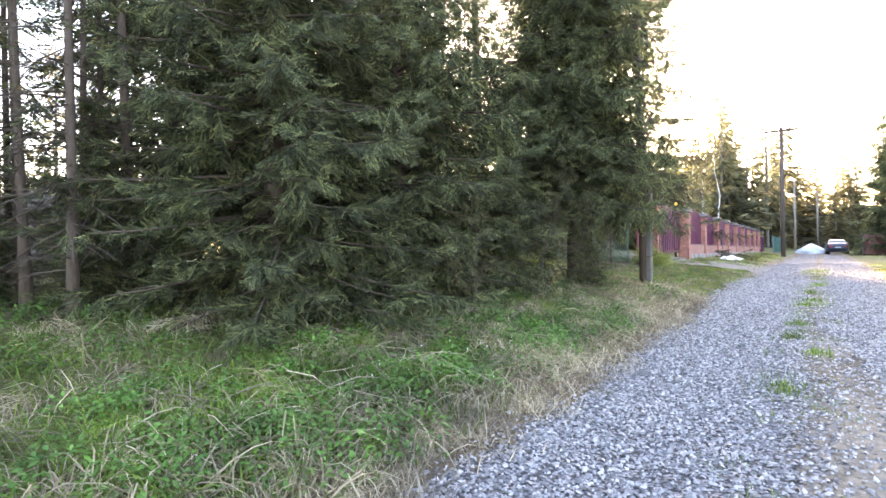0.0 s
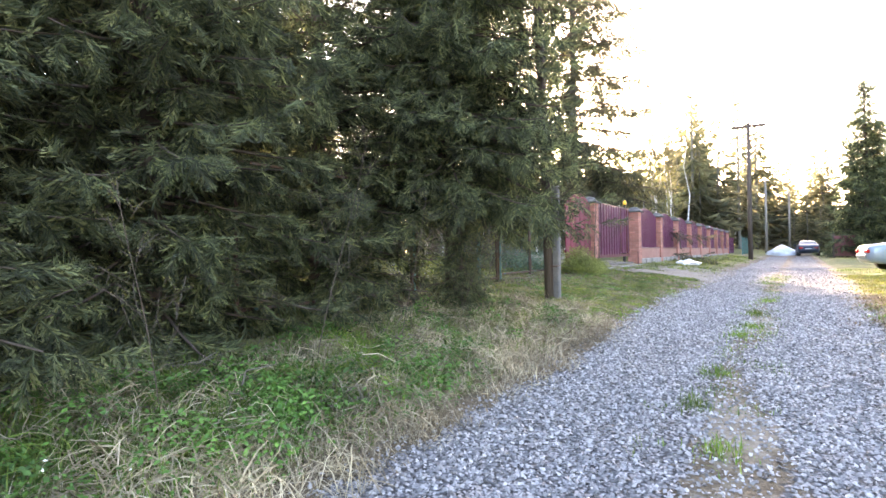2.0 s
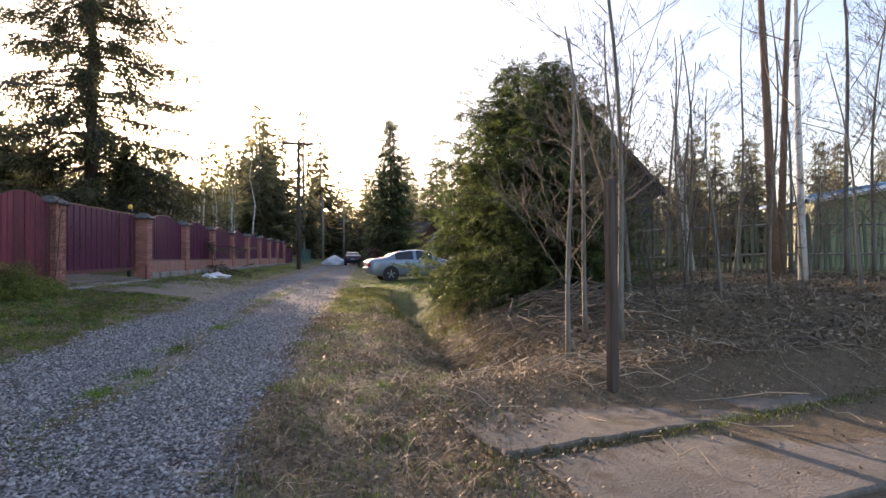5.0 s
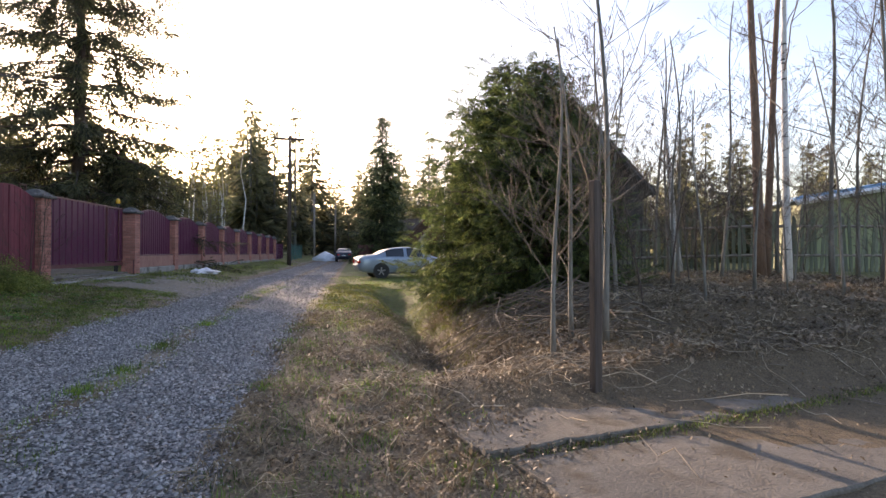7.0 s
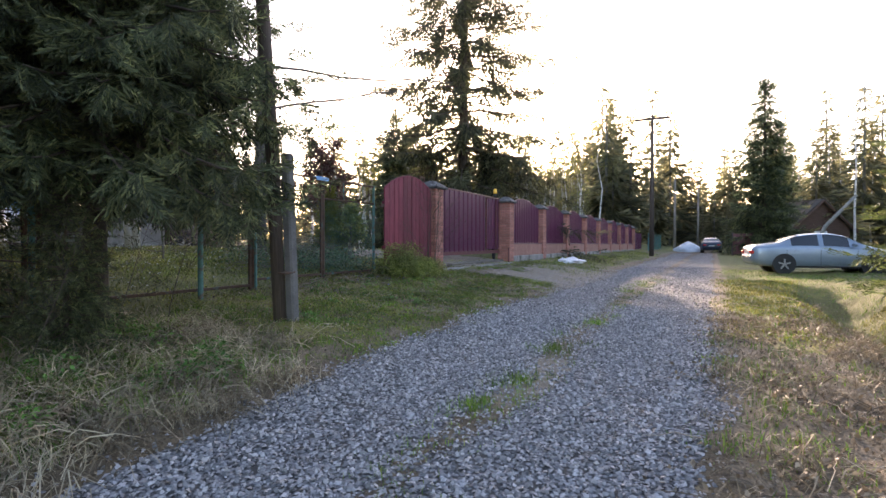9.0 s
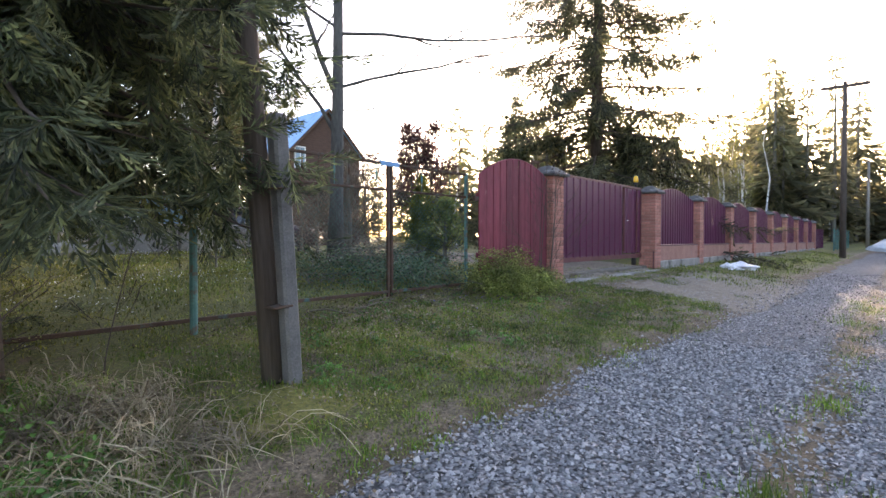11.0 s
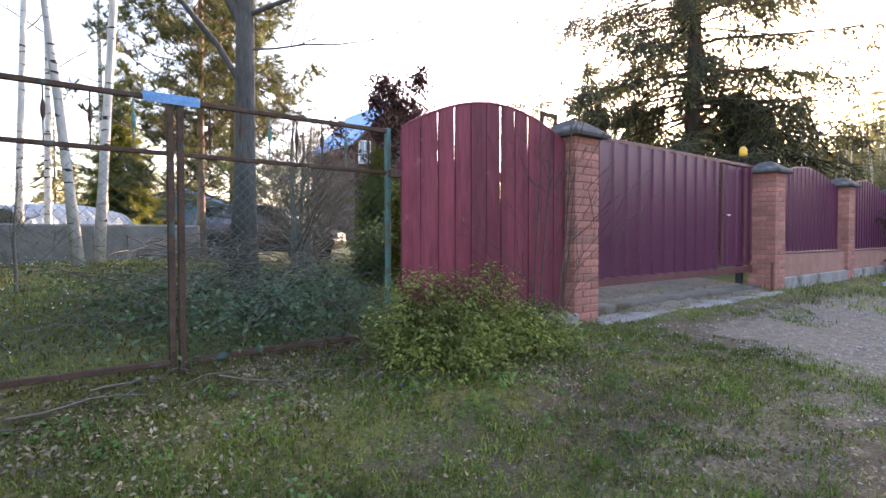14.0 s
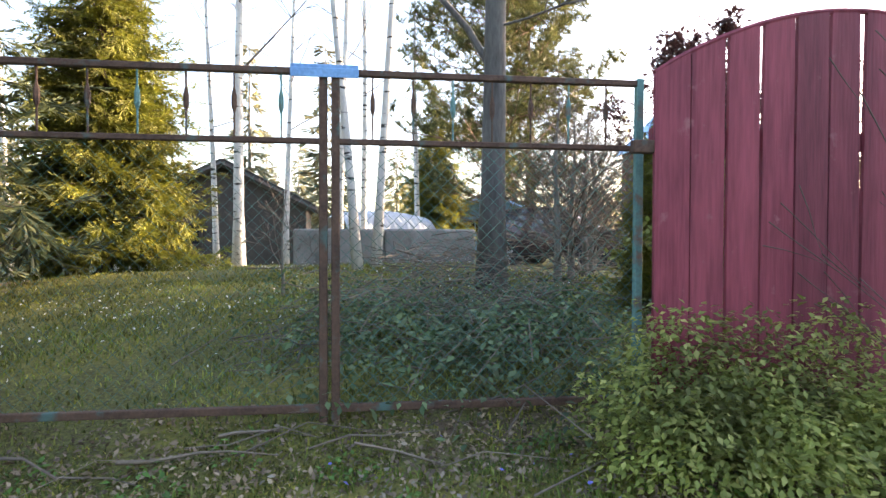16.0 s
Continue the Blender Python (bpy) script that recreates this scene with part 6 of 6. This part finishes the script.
stick_pile("brush_pile", 13.2, -4.9, 130, 1.6, 1, "grey cut branches heaped by the ditch", (0.7, 0.5), 0.45, 0.9, wild=0.6)
stick_pile("brush_pile", 15.9, 6.1, 340, 1.0, 2, "heap of cut green and brown branches in the yard", (0.6, 0.55), 0.7, 0.5, "twig", wild=0.9, r0=0.0045)
stick_pile("brush_pile", 17.6, 9.0, 160, 1.4, 3, "bare branches heaped in the yard", (1.2, 0.9), 0.8, 0.5, wild=0.9, r0=0.008)
stick_pile("fallen_sticks", 14.9, 4.55, 7, 0.9, 4, "dry sticks along the fence's foot", (0.6, 0.10), 0.03, 0.1, wild=0.2, r0=0.008)
stick_pile("fallen_sticks", 13.5, -7.2, 60, 0.8, 5, "dry sticks on the leafy bank", (1.6, 1.2), 0.05, 0.3, wild=1.2, r0=0.006)
stick_pile("dry_stalks", 3.6, 2.75, 70, 0.75, 31, "pale dead stalks lying in the verge grass", (2.2, 0.35), 0.16, 0.2, "dead_stalk", wild=0.9, r0=0.0045)
stick_pile("dry_stalks", 8.0, 2.7, 60, 0.7, 32, "pale dead stalks lying in the verge grass", (2.0, 0.4), 0.14, 0.2, "dead_stalk", wild=0.9, r0=0.0045)
stick_pile("dry_stalks", 12.5, -5.5, 150, 0.9, 33, "pale dead stalks tangled over the bank", (1.6, 1.4), 0.25, 0.6, "dead_stalk", wild=1.2, r0=0.004)
stick_pile("dry_stalks", 11.5, -2.3, 90, 0.6, 34, "pale dead stalks along the ditch", (3.0, 0.45), 0.06, 0.1, "dead_stalk", wild=1.0, r0=0.0035)
stick_pile("fallen_sticks", 6.0, 3.6, 50, 0.8, 6, "dead twigs under the spruces", (2.5, 0.5), 0.25, 0.3, wild=1.2, r0=0.006)
for k, (s, l, h) in enumerate(((7.0, 3.4, 2.2), (8.3, 3.4, 1.7), (5.6, 3.5, 1.6), (10.6, 3.7, 1.4), (10.2, 4.0, 1.7), (11.0, 4.4, 1.9), (11.5, 4.1, 1.5), (9.9, 3.6, 1.3))):
    bare_tree("shrub", ground_at(s, l), 200 + k, h, 0.004, "thin budding shrub before the spruces", "bark_spruce", 13, 0.15, 1, 0.32, 4, (0.45 * math.sin(2 * k + 1), -0.35), category="bush", buds=("bud", 0.022), sub="twig_dark", group="shrubs before the spruces")


# ---------------------------------------------------------------- grass, leaves and stones
def blade_template():
    V = np.array([[0, -0.5, 0], [0, 0.5, 0], [0.16, -0.4, 0.52], [0.16, 0.4, 0.52], [0.66, 0, 0.82]])
    return V, np.array([[0, 1, 3], [0, 3, 2], [2, 3, 4]])


def grass(name, s, l, length, width, material, label, seed, lean=0.3, category="grass", sink=0.01):
    """Blades of grass standing or lying at the places given."""
    rng = np.random.default_rng(seed)
    n = len(s)
    V, T = blade_template()
    az = rng.uniform(0, 6.283, n)
    ti = rng.uniform(*lean, n) if isinstance(lean, tuple) else rng.normal(0, lean, n)
    L = rng.uniform(*length, n)
    W = rng.uniform(*width, n) / L
    R = rots(az, ti)
    R = R * np.stack([np.ones(n), W, np.ones(n)], -1)[:, None, :]
    pos = np.stack([s, l, full_z(s, l) - sink], -1)
    return tagged(part(name, fast(name, *scatter(V, T, R, pos, L)), material, None, m=ROAD), label, category, kind="stuff")


def spots(rng, n, s0, s1, l0, l1, clump=0.0, keep=None):
    """Places in a stretch, drawn together into clumps."""
    if clump:
        k = max(8, n // 40)
        cs, cl = rng.uniform(s0, s1, k), rng.uniform(l0, l1, k)
        i = rng.integers(0, k, n)
        s, l = cs[i] + rng.normal(0, clump, n), cl[i] + rng.normal(0, clump, n)
    else:
        s, l = rng.uniform(s0, s1, n), rng.uniform(l0, l1, n)
    if keep is not None:
        m = keep(s, l)
        s, l = s[m], l[m]
    return s, l


rg = np.random.default_rng(99)
cat2 = lambda *a: tuple(np.concatenate(x) for x in zip(*a))
grass("verge_grass", *cat2(spots(rg, 12000, 0.5, 11.3, 2.3, 4.0, 0.13), spots(rg, 5000, 0.5, 11.5, 2.0, 3.9), spots(rg, 4000, -1.5, 6, 3.2, 5.0, 0.15)), (0.08, 0.26), (0.005, 0.010), "blade", "fresh green grass on the verge", 1, (-0.75, 0.2))
grass("dry_grass", *cat2(spots(rg, 8000, 0, 11.3, 1.7, 2.7, 0.12), spots(rg, 5000, 0, 11, 2.2, 4.4, 0.10), spots(rg, 3500, 8.5, 11.5, 3.0, 4.3, 0.14)), (0.08, 0.32), (0.004, 0.009), "straw", "dry bleached grass along the track", 2, (-0.95, -0.1))
patchy = lambda s, l: (noise_at(s, l, 1.6, 21) + 0.6 * noise_at(s, l, 5.0, 22) > -0.12) & ~((s > 19.0 + 0.4 * noise_at(s, l, 1.1, 31)) & (s < 26.0) & (l < 3.85 + 0.35 * noise_at(s, l, 1.3, 33)) & (noise_at(s, l, 0.9, 35) < 0.12))
grass("lawn", *cat2(spots(rg, 36000, 12, 24, 1.9, 5.0, 0.12, patchy), spots(rg, 26000, 11.5, 20, 1.9, 4.8, 0, patchy), spots(rg, 20000, 13, 19.5, 1.6, 4.5, 0.1, patchy)), (0.018, 0.055), (0.005, 0.009), "lawn", "short patchy lawn before the fence", 3, 0.4)
grass("lawn_far", *spots(rg, 9000, 23, 50, 2.2, 4.4, 0.25), (0.05, 0.14), (0.007, 0.014), "lawn", "green strip along the brick fence", 4, 0.35)
grass("fresh_tufts", *cat2(spots(rg, 15000, 11.8, 19.4, 1.9, 4.4, 0.06), spots(rg, 3000, 19, 27, 3.2, 4.4, 0.07, patchy)), (0.03, 0.085), (0.005, 0.009), "blade", "bright green tufts in the lawn", 5, 0.35)
grass("yard_grass", *cat2(spots(rg, 18000, 8, 22, 4.9, 13, 0.25, lambda s, l: ~((s > 18.6) & (l < 10))), spots(rg, 16000, 12.5, 18, 4.9, 9.5, 0.15)), (0.025, 0.075), (0.006, 0.011), "lawn", "sunny grass in the yard", 6, 0.35)
grass("right_straw", *cat2(spots(rg, 14000, 5, 17, -3.1, -1.25, 0.06), spots(rg, 9000, 10.6, 17, -12, -3.8, 0.14)), (0.05, 0.16), (0.004, 0.008), "litter", "dry trampled grass beside the ditch", 7, (-0.95, -0.35))
grass("right_grass", *cat2(spots(rg, 14000, 15, 30, -6.5, -1.5, 0.2), spots(rg, 6500, 6, 15, -3.1, -1.3, 0.10)), (0.03, 0.10), (0.005, 0.010), "blade", "sunlit short grass before the parked car", 8, 0.4)
tuft_s = np.concatenate([rg.normal(a, 0.10, 150) for a in (11.2, 11.9, 9.3, 8.2, 7.3, 13.2, 15.0, 5.6)])
tuft_l = np.concatenate([rg.normal(b, 0.07, 150) for b in (0.26, 0.15, 0.30, 0.35, 0.05, 0.2, 0.1, 0.3)])
grass("track_clumps", tuft_s, tuft_l, (0.05, 0.12), (0.005, 0.009), "blade", "bright green clumps in the middle of the track", 48, 0.6)
grass("track_tufts", *spots(rg, 4200, 1, 24, -0.15, 0.5, 0.10), (0.03, 0.08), (0.004, 0.007), "blade", "small green tufts in the middle of the track", 9, 0.5)


grass("lawn_moss", *cat2(spots(rg, 42000, 11.8, 19.6, 1.95, 4.9, 0, patchy), spots(rg, 26000, 12.5, 19, 2.0, 4.8, 0.09)), (0.012, 0.032), (0.007, 0.014), "moss_tuft", "yellow-green moss in the lawn", 44, 0.5)
grass("yard_moss", *cat2(spots(rg, 22000, 11, 18.4, 4.9, 10, 0.2), spots(rg, 14000, 8, 18.4, 6, 13, 0.3)), (0.02, 0.06), (0.008, 0.016), "moss_tuft", "sunny yellow-green moss and grass in the yard", 45, 0.5)


def tussocks(name, centres, per, length, material, label, seed, spread=0.10, width=(0.004, 0.009)):
    """Matted dry grass: long blades that rise from a tuft and bend over to the ground."""
    rng = np.random.default_rng(seed)
    x = np.array([0, 0.16, 0.40, 0.68, 0.90, 1.0])
    z = np.array([0, 0.30, 0.46, 0.40, 0.18, -0.02])
    w = np.array([0.7, 1.0, 1.0, 0.8, 0.5, 0.1]) * 0.5
    V = np.concatenate([np.stack([x, -w, z], -1), np.stack([x, w, z], -1)])
    T = np.array([q for k in range(5) for q in ((k, k + 1, k + 7), (k, k + 7, k + 6))])
    c = np.repeat(np.array(centres, float), per, 0)
    n = len(c)
    s, l = c[:, 0] + rng.normal(0, spread, n), c[:, 1] + rng.normal(0, spread, n)
    lay = np.repeat(rng.uniform(0, 6.283, len(centres)), per) + rng.normal(0, 1.0, n)
    L = rng.uniform(*length, n)
    R = rots(lay, rng.normal(0.0, 0.16, n), rng.normal(0, 0.5, n))
    R = R * np.stack([np.ones(n), rng.uniform(*width, n) / L, rng.uniform(0.35, 1.15, n)], -1)[:, None, :]
    pos = np.stack([s, l, full_z(s, l) - 0.01], -1)
    return tagged(part(name, fast(name, *scatter(V, T, R, pos, L)), material, None, m=ROAD), label, "grass", kind="stuff")


def places(n, s0, s1, l0, l1):
    return [(rg.uniform(s0, s1), rg.uniform(l0, l1)) for _ in range(n)]


tussocks("dry_tussocks", places(110, -0.5, 11.4, 1.95, 2.7) + places(130, -1.5, 11.2, 2.6, 4.1) + places(60, 8.0, 11.8, 2.4, 3.7) + places(60, -1.5, 4.0, 4.0, 6.5), 46, (0.18, 0.48), "old_straw", "matted tussocks of old dry grass on the verge", 41)
tussocks("green_tussocks", places(150, -1.0, 11.5, 2.4, 4.2) + places(120, -2.5, 4.0, 3.8, 8.0), 40, (0.14, 0.36), "blade", "long fresh green grass bending over on the verge", 42)
tussocks("dry_tussocks", places(80, 5.5, 16.0, -3.2, -1.35) + places(100, 10.8, 16.5, -9.5, -3.7), 34, (0.12, 0.34), "litter", "matted brown grass beside the ditch", 43)
tussocks("dry_tussocks", places(70, 11.3, 18.5, -4.5, -2.7), 34, (0.14, 0.36), "litter", "matted brown grass hanging into the ditch", 49)
grass("ditch_moss", *cat2(spots(rg, 14000, 13.0, 19.5, -4.9, -3.6, 0.12), spots(rg, 16000, 14.5, 24, -3.1, -1.5, 0.12)), (0.025, 0.07), (0.007, 0.013), "moss_tuft", "bright mossy grass along the ditch", 50, 0.5)
herbs_left = [(rg.uniform(-1.5, 4.0), rg.uniform(3.8, 7.5), rg.uniform(0.15, 0.35)) for _ in range(50)]
mx = np.random.default_rng(8).uniform(-8, -2.9, 2600)
grass("slab_moss", 9.00 + 0.231 * (-2.9 - mx) + np.random.default_rng(9).normal(0, 0.05, 2600), mx, (0.02, 0.06), (0.005, 0.009), "lawn", "mossy grass in the joint between the slabs", 10, 0.6)


def leaves(name, s, l, size, material, label, seed, flat=0.25, lift=0.012, category="leaves"):
    rng = np.random.default_rng(seed)
    n = len(s)
    V, T = leaf_template()
    pos = np.stack([s, l, full_z(s, l) + lift * rng.random(n)], -1)
    return tagged(part(name, fast(name, *scatter(V, T, rots(rng.uniform(0, 6.283, n), rng.normal(0, flat, n), rng.normal(0, flat, n)), pos, rng.uniform(*size, n))), material, None, m=ROAD), label, category, kind="stuff")


leaves("bank_leaves", *spots(rg, 15000, 10.6, 17, -12, -3.9), (0.04, 0.09), "dead_leaf", "thick brown leaf litter on the bank", 12, 0.45, 0.06)
grass("bank_stalks", *spots(rg, 6000, 10.6, 17, -12, -3.9, 0.12), (0.15, 0.42), (0.005, 0.010), "litter", "dry flattened stalks on the bank", 13, (-0.92, -0.5))
leaves("dead_leaves", *cat2(spots(rg, 5000, 5, 16, -3.6, -1.3), spots(rg, 4000, 10.7, 16.5, -12, -3.9), spots(rg, 4500, 11.5, 19, 1.8, 4.8, 0.2), spots(rg, 3500, 13, 18, 3.9, 5.0), spots(rg, 2500, 1, 12, 1.7, 2.6), spots(rg, 1500, 7.5, 10.8, -8, -3), (9.00 + 0.231 * (-2.9 - mx[:900]) + rg.normal(0, 0.09, 900), mx[:900]), spots(rg, 900, 10.0, 10.9, -8, -3.2)), (0.012, 0.04), "dead_leaf", "fallen brown and grey leaves", 11, 0.7, 0.03)


leaves("verge_litter", *spots(rg, 7000, 5, 16, -3.5, -1.25, 0.16), (0.025, 0.06), "dead_leaf", "dry leaf litter and clods beside the ditch", 14, 0.8, 0.045)
leaves("slab_litter", *cat2(spots(rg, 3200, 10.1, 11.6, -9, -2.7, 0.15), spots(rg, 1500, 8.5, 11.0, -3.6, -2.4, 0.12)), (0.018, 0.045), "dead_leaf", "brown leaves drifted against the slabs", 16, 0.6, 0.04)
stick_pile("dry_stalks", 10.9, -4.6, 110, 0.7, 35, "pale dead stalks at the foot of the bank", (0.35, 1.6), 0.08, 1.4, "dead_stalk", wild=1.0, r0=0.0038)
leaves("foot_leaves", *spots(rg, 3000, 13.2, 18.2, 3.7, 4.9, 0.2), (0.02, 0.045), "dead_leaf", "brown leaves along the foot of the fence", 18, 0.6, 0.03)
leaves("lawn_litter", *cat2(spots(rg, 5000, 11.8, 19, 2.0, 4.8, 0.22), spots(rg, 3000, 12.5, 18, 2.1, 4.8)), (0.014, 0.036), "dead_leaf", "small brown leaves in the moss", 46, 0.6, 0.035)
leaves("pale_leaves", *cat2(spots(rg, 1300, 11.8, 18.5, 2.0, 4.7, 0.12), spots(rg, 500, 7.5, 16, -3.4, -1.4, 0.1)), (0.015, 0.036), "pale_leaf", "bleached grey leaves on the lawn", 15, 0.6, 0.035)


def herbs(name, clumps, per, size, material, label, seed, height, category="plants"):
    """Low leafy plants: leaves at all angles over small domes."""
    rng = np.random.default_rng(seed)
    P, A = [], []
    for s, l, r in clumps:
        for _ in range(per):
            a, u = rng.uniform(0, 6.283), rng.random() ** 0.5
            x, y = s + math.cos(a) * r * u, l + math.sin(a) * r * u
            P.append((x, y, height * math.sqrt(max(0.02, 1 - u * u)) * rng.uniform(0.5, 1.05)))
            A.append(a + rng.normal(0, 0.8))
    P = np.array(P)
    P[:, 2] += full_z(P[:, 0], P[:, 1])
    n = len(P)
    return tagged(part(name, fast(name, *scatter(*leaf_template(), rots(np.array(A), rng.normal(-0.15, 0.45, n), rng.normal(0, 0.4, n)), P, rng.uniform(*size, n))), material, None, m=ROAD), label, category, kind="stuff")


herbs("ground_elder", [(rg.uniform(0.3, 11.0), rg.uniform(2.3, 4.2), rg.uniform(0.12, 0.3)) for _ in range(85)] + [(rg.uniform(0.5, 8.0), rg.uniform(2.2, 3.1), rg.uniform(0.15, 0.35)) for _ in range(45)], 170, (0.025, 0.06), "herb", "bright green leafy herbs on the verge", 21, 0.22)
herbs("ground_elder", herbs_left, 150, (0.025, 0.05), "herb", "fresh green herbs before the undergrowth", 29, 0.22)
herbs("ground_elder", [(rg.uniform(12.5, 18.5), rg.uniform(2.6, 4.7), rg.uniform(0.06, 0.15)) for _ in range(60)], 45, (0.025, 0.045), "herb", "small green herbs at the fence's foot", 22, 0.06)
vine_c = [(16.95 + rg.uniform(-0.55, 0.95), 4.15 + rg.uniform(-0.22, 0.22), rg.uniform(0.22, 0.36)) for _ in range(30)]
herbs("periwinkle_mound", vine_c, 380, (0.026, 0.048), "vine", "mound of yellow-green periwinkle against the planks", 23, 0.40, "hedge")
herbs("periwinkle_mound", [(16.95 + rg.uniform(-0.45, 0.7), 4.32 + rg.uniform(-0.1, 0.12), rg.uniform(0.25, 0.4)) for _ in range(14)], 380, (0.026, 0.048), "vine", "mound of yellow-green periwinkle against the planks", 24, 0.68, "hedge")
herbs("ivy_heap", [(15.9 + rg.normal(0, 0.6), 5.9 + rg.normal(0, 0.5), rg.uniform(0.3, 0.5)) for _ in range(30)], 170, (0.04, 0.075), "ivy", "dark green leaves over the branch heap", 25, 0.44, "hedge")
leaves("wood_anemones", *cat2(spots(rg, 1800, 8, 17, 5.6, 12, 0.5)), (0.02, 0.035), "petal", "small white spring flowers in the yard", 26, 0.8, 0.10, "flowers")
leaves("wood_anemones", rg.normal(3.9, 0.45, 40), rg.normal(2.9, 0.3, 40), (0.02, 0.03), "petal", "small white flowers on the verge", 27, 0.8, 0.25, "flowers")
leaves("blue_flowers", rg.uniform(14.5, 17.8, 26), rg.uniform(3.75, 4.6, 26), (0.02, 0.03), "blue_petal", "small blue flowers by the fence", 28, 0.8, 0.10, "flowers")
for k, (s, l, h, ln) in enumerate(((17.70, 4.14, 1.9, 0.05), (17.82, 4.20, 2.2, 0.15), (17.95, 4.12, 2.0, 0.22), (18.1, 4.22, 1.7, 0.3))):
    bare_tree("climber_twigs", ground_at(s, l), 300 + k, h, 0.007, "dark bare upright twigs against the plank panel", "bark_spruce", 9, 0.06, 1, 0.5, 3, (ln, 0.0), 0.3, category="bush", sub="twig_dark", group="twigs before the planks")


def crushed_stone():
    rng = np.random.default_rng(17)
    V = np.array([[1, 0, 0], [-1, 0, 0], [0, 1, 0], [0, -1, 0], [0, 0, 1], [0, 0, -1]], float)
    V = V[:5] * (1, 1, 1.3) - (0, 0, 0.35)  # the underside lies in the ground
    T = np.array([[0, 2, 4], [2, 1, 4], [1, 3, 4], [3, 0, 4]])
    s = np.concatenate([rng.uniform(1.2, 17, 88000), rng.uniform(17, 32, 14000)])
    l = rng.uniform(-1.55, 2.05, len(s))
    n3 = noise_at(s, l, 0.45, 3)
    edge = 0.22 * noise_at(s, l, 0.9, 0) + 0.10 * noise_at(s, l, 4.1, 7)
    p = smooth(-1.5, -1.1, l + edge) * (1 - smooth(1.5, 2.0, l + edge))
    p = p * (1 - (0.96 - 0.28 * smooth(3, 7, s)) * middle_strip(s, l, n3)) + 0.03
    m = rng.random(len(s)) < p
    s, l = s[m], l[m]
    n = len(s)
    sz = rng.uniform(0.007, 0.017, n) * rng.choice([1, 1, 1.35], n)
    R = rots(rng.uniform(0, 6.283, n), rng.normal(0, 0.5, n), rng.normal(0, 0.5, n))
    R = R * np.stack([rng.uniform(0.9, 1.5, n), rng.uniform(0.7, 1.1, n), rng.uniform(0.45, 0.8, n)], -1)[:, None, :]
    pos = np.stack([s, l, full_z(s, l) + sz * 0.34], -1)
    V2, T2 = scatter(V, T, R, pos, sz)
    V2 = V2 + rng.normal(0, 0.0025, V2.shape)
    tagged(part("crushed_stone", fast("crushed_stone", V2, T2), "stone", None, m=ROAD), "loose grey-blue crushed stone on the track", "gravel", kind="stuff")


crushed_stone()
ds, dl = spots(rg, 7000, 18.0, 27.5, 1.4, 4.3, 0.3)
rd = np.random.default_rng(47)
stone_v = np.array([[1, 0, 0], [-1, 0, 0], [0, 1, 0], [0, -1, 0], [0, 0, 0.8]]) - (0, 0, 0.25)
stone_t = np.array([[0, 2, 4], [2, 1, 4], [1, 3, 4], [3, 0, 4]])
sp = np.stack([ds, dl, full_z(ds, dl)], -1)
tagged(part("drive_gravel", fast("drive_gravel", *scatter(stone_v, stone_t, rots(rd.uniform(0, 6.283, len(ds)), rd.normal(0, 0.4, len(ds)), rd.normal(0, 0.4, len(ds))), sp, rd.uniform(0.006, 0.016, len(ds)))), "stone", None, m=ROAD), "loose small stones before the gate", "gravel", kind="stuff")

# ---------------------------------------------------------------- bricks of the gate pillars
br = random.Random(21)
for p in near_pillars:
    for m_, k, j in brick_poses():
        part("brick", BRICK, "brick", p, m=m_ @ pose(br.uniform(-0.003, 0.003), br.uniform(-0.004, 0.003), 0))
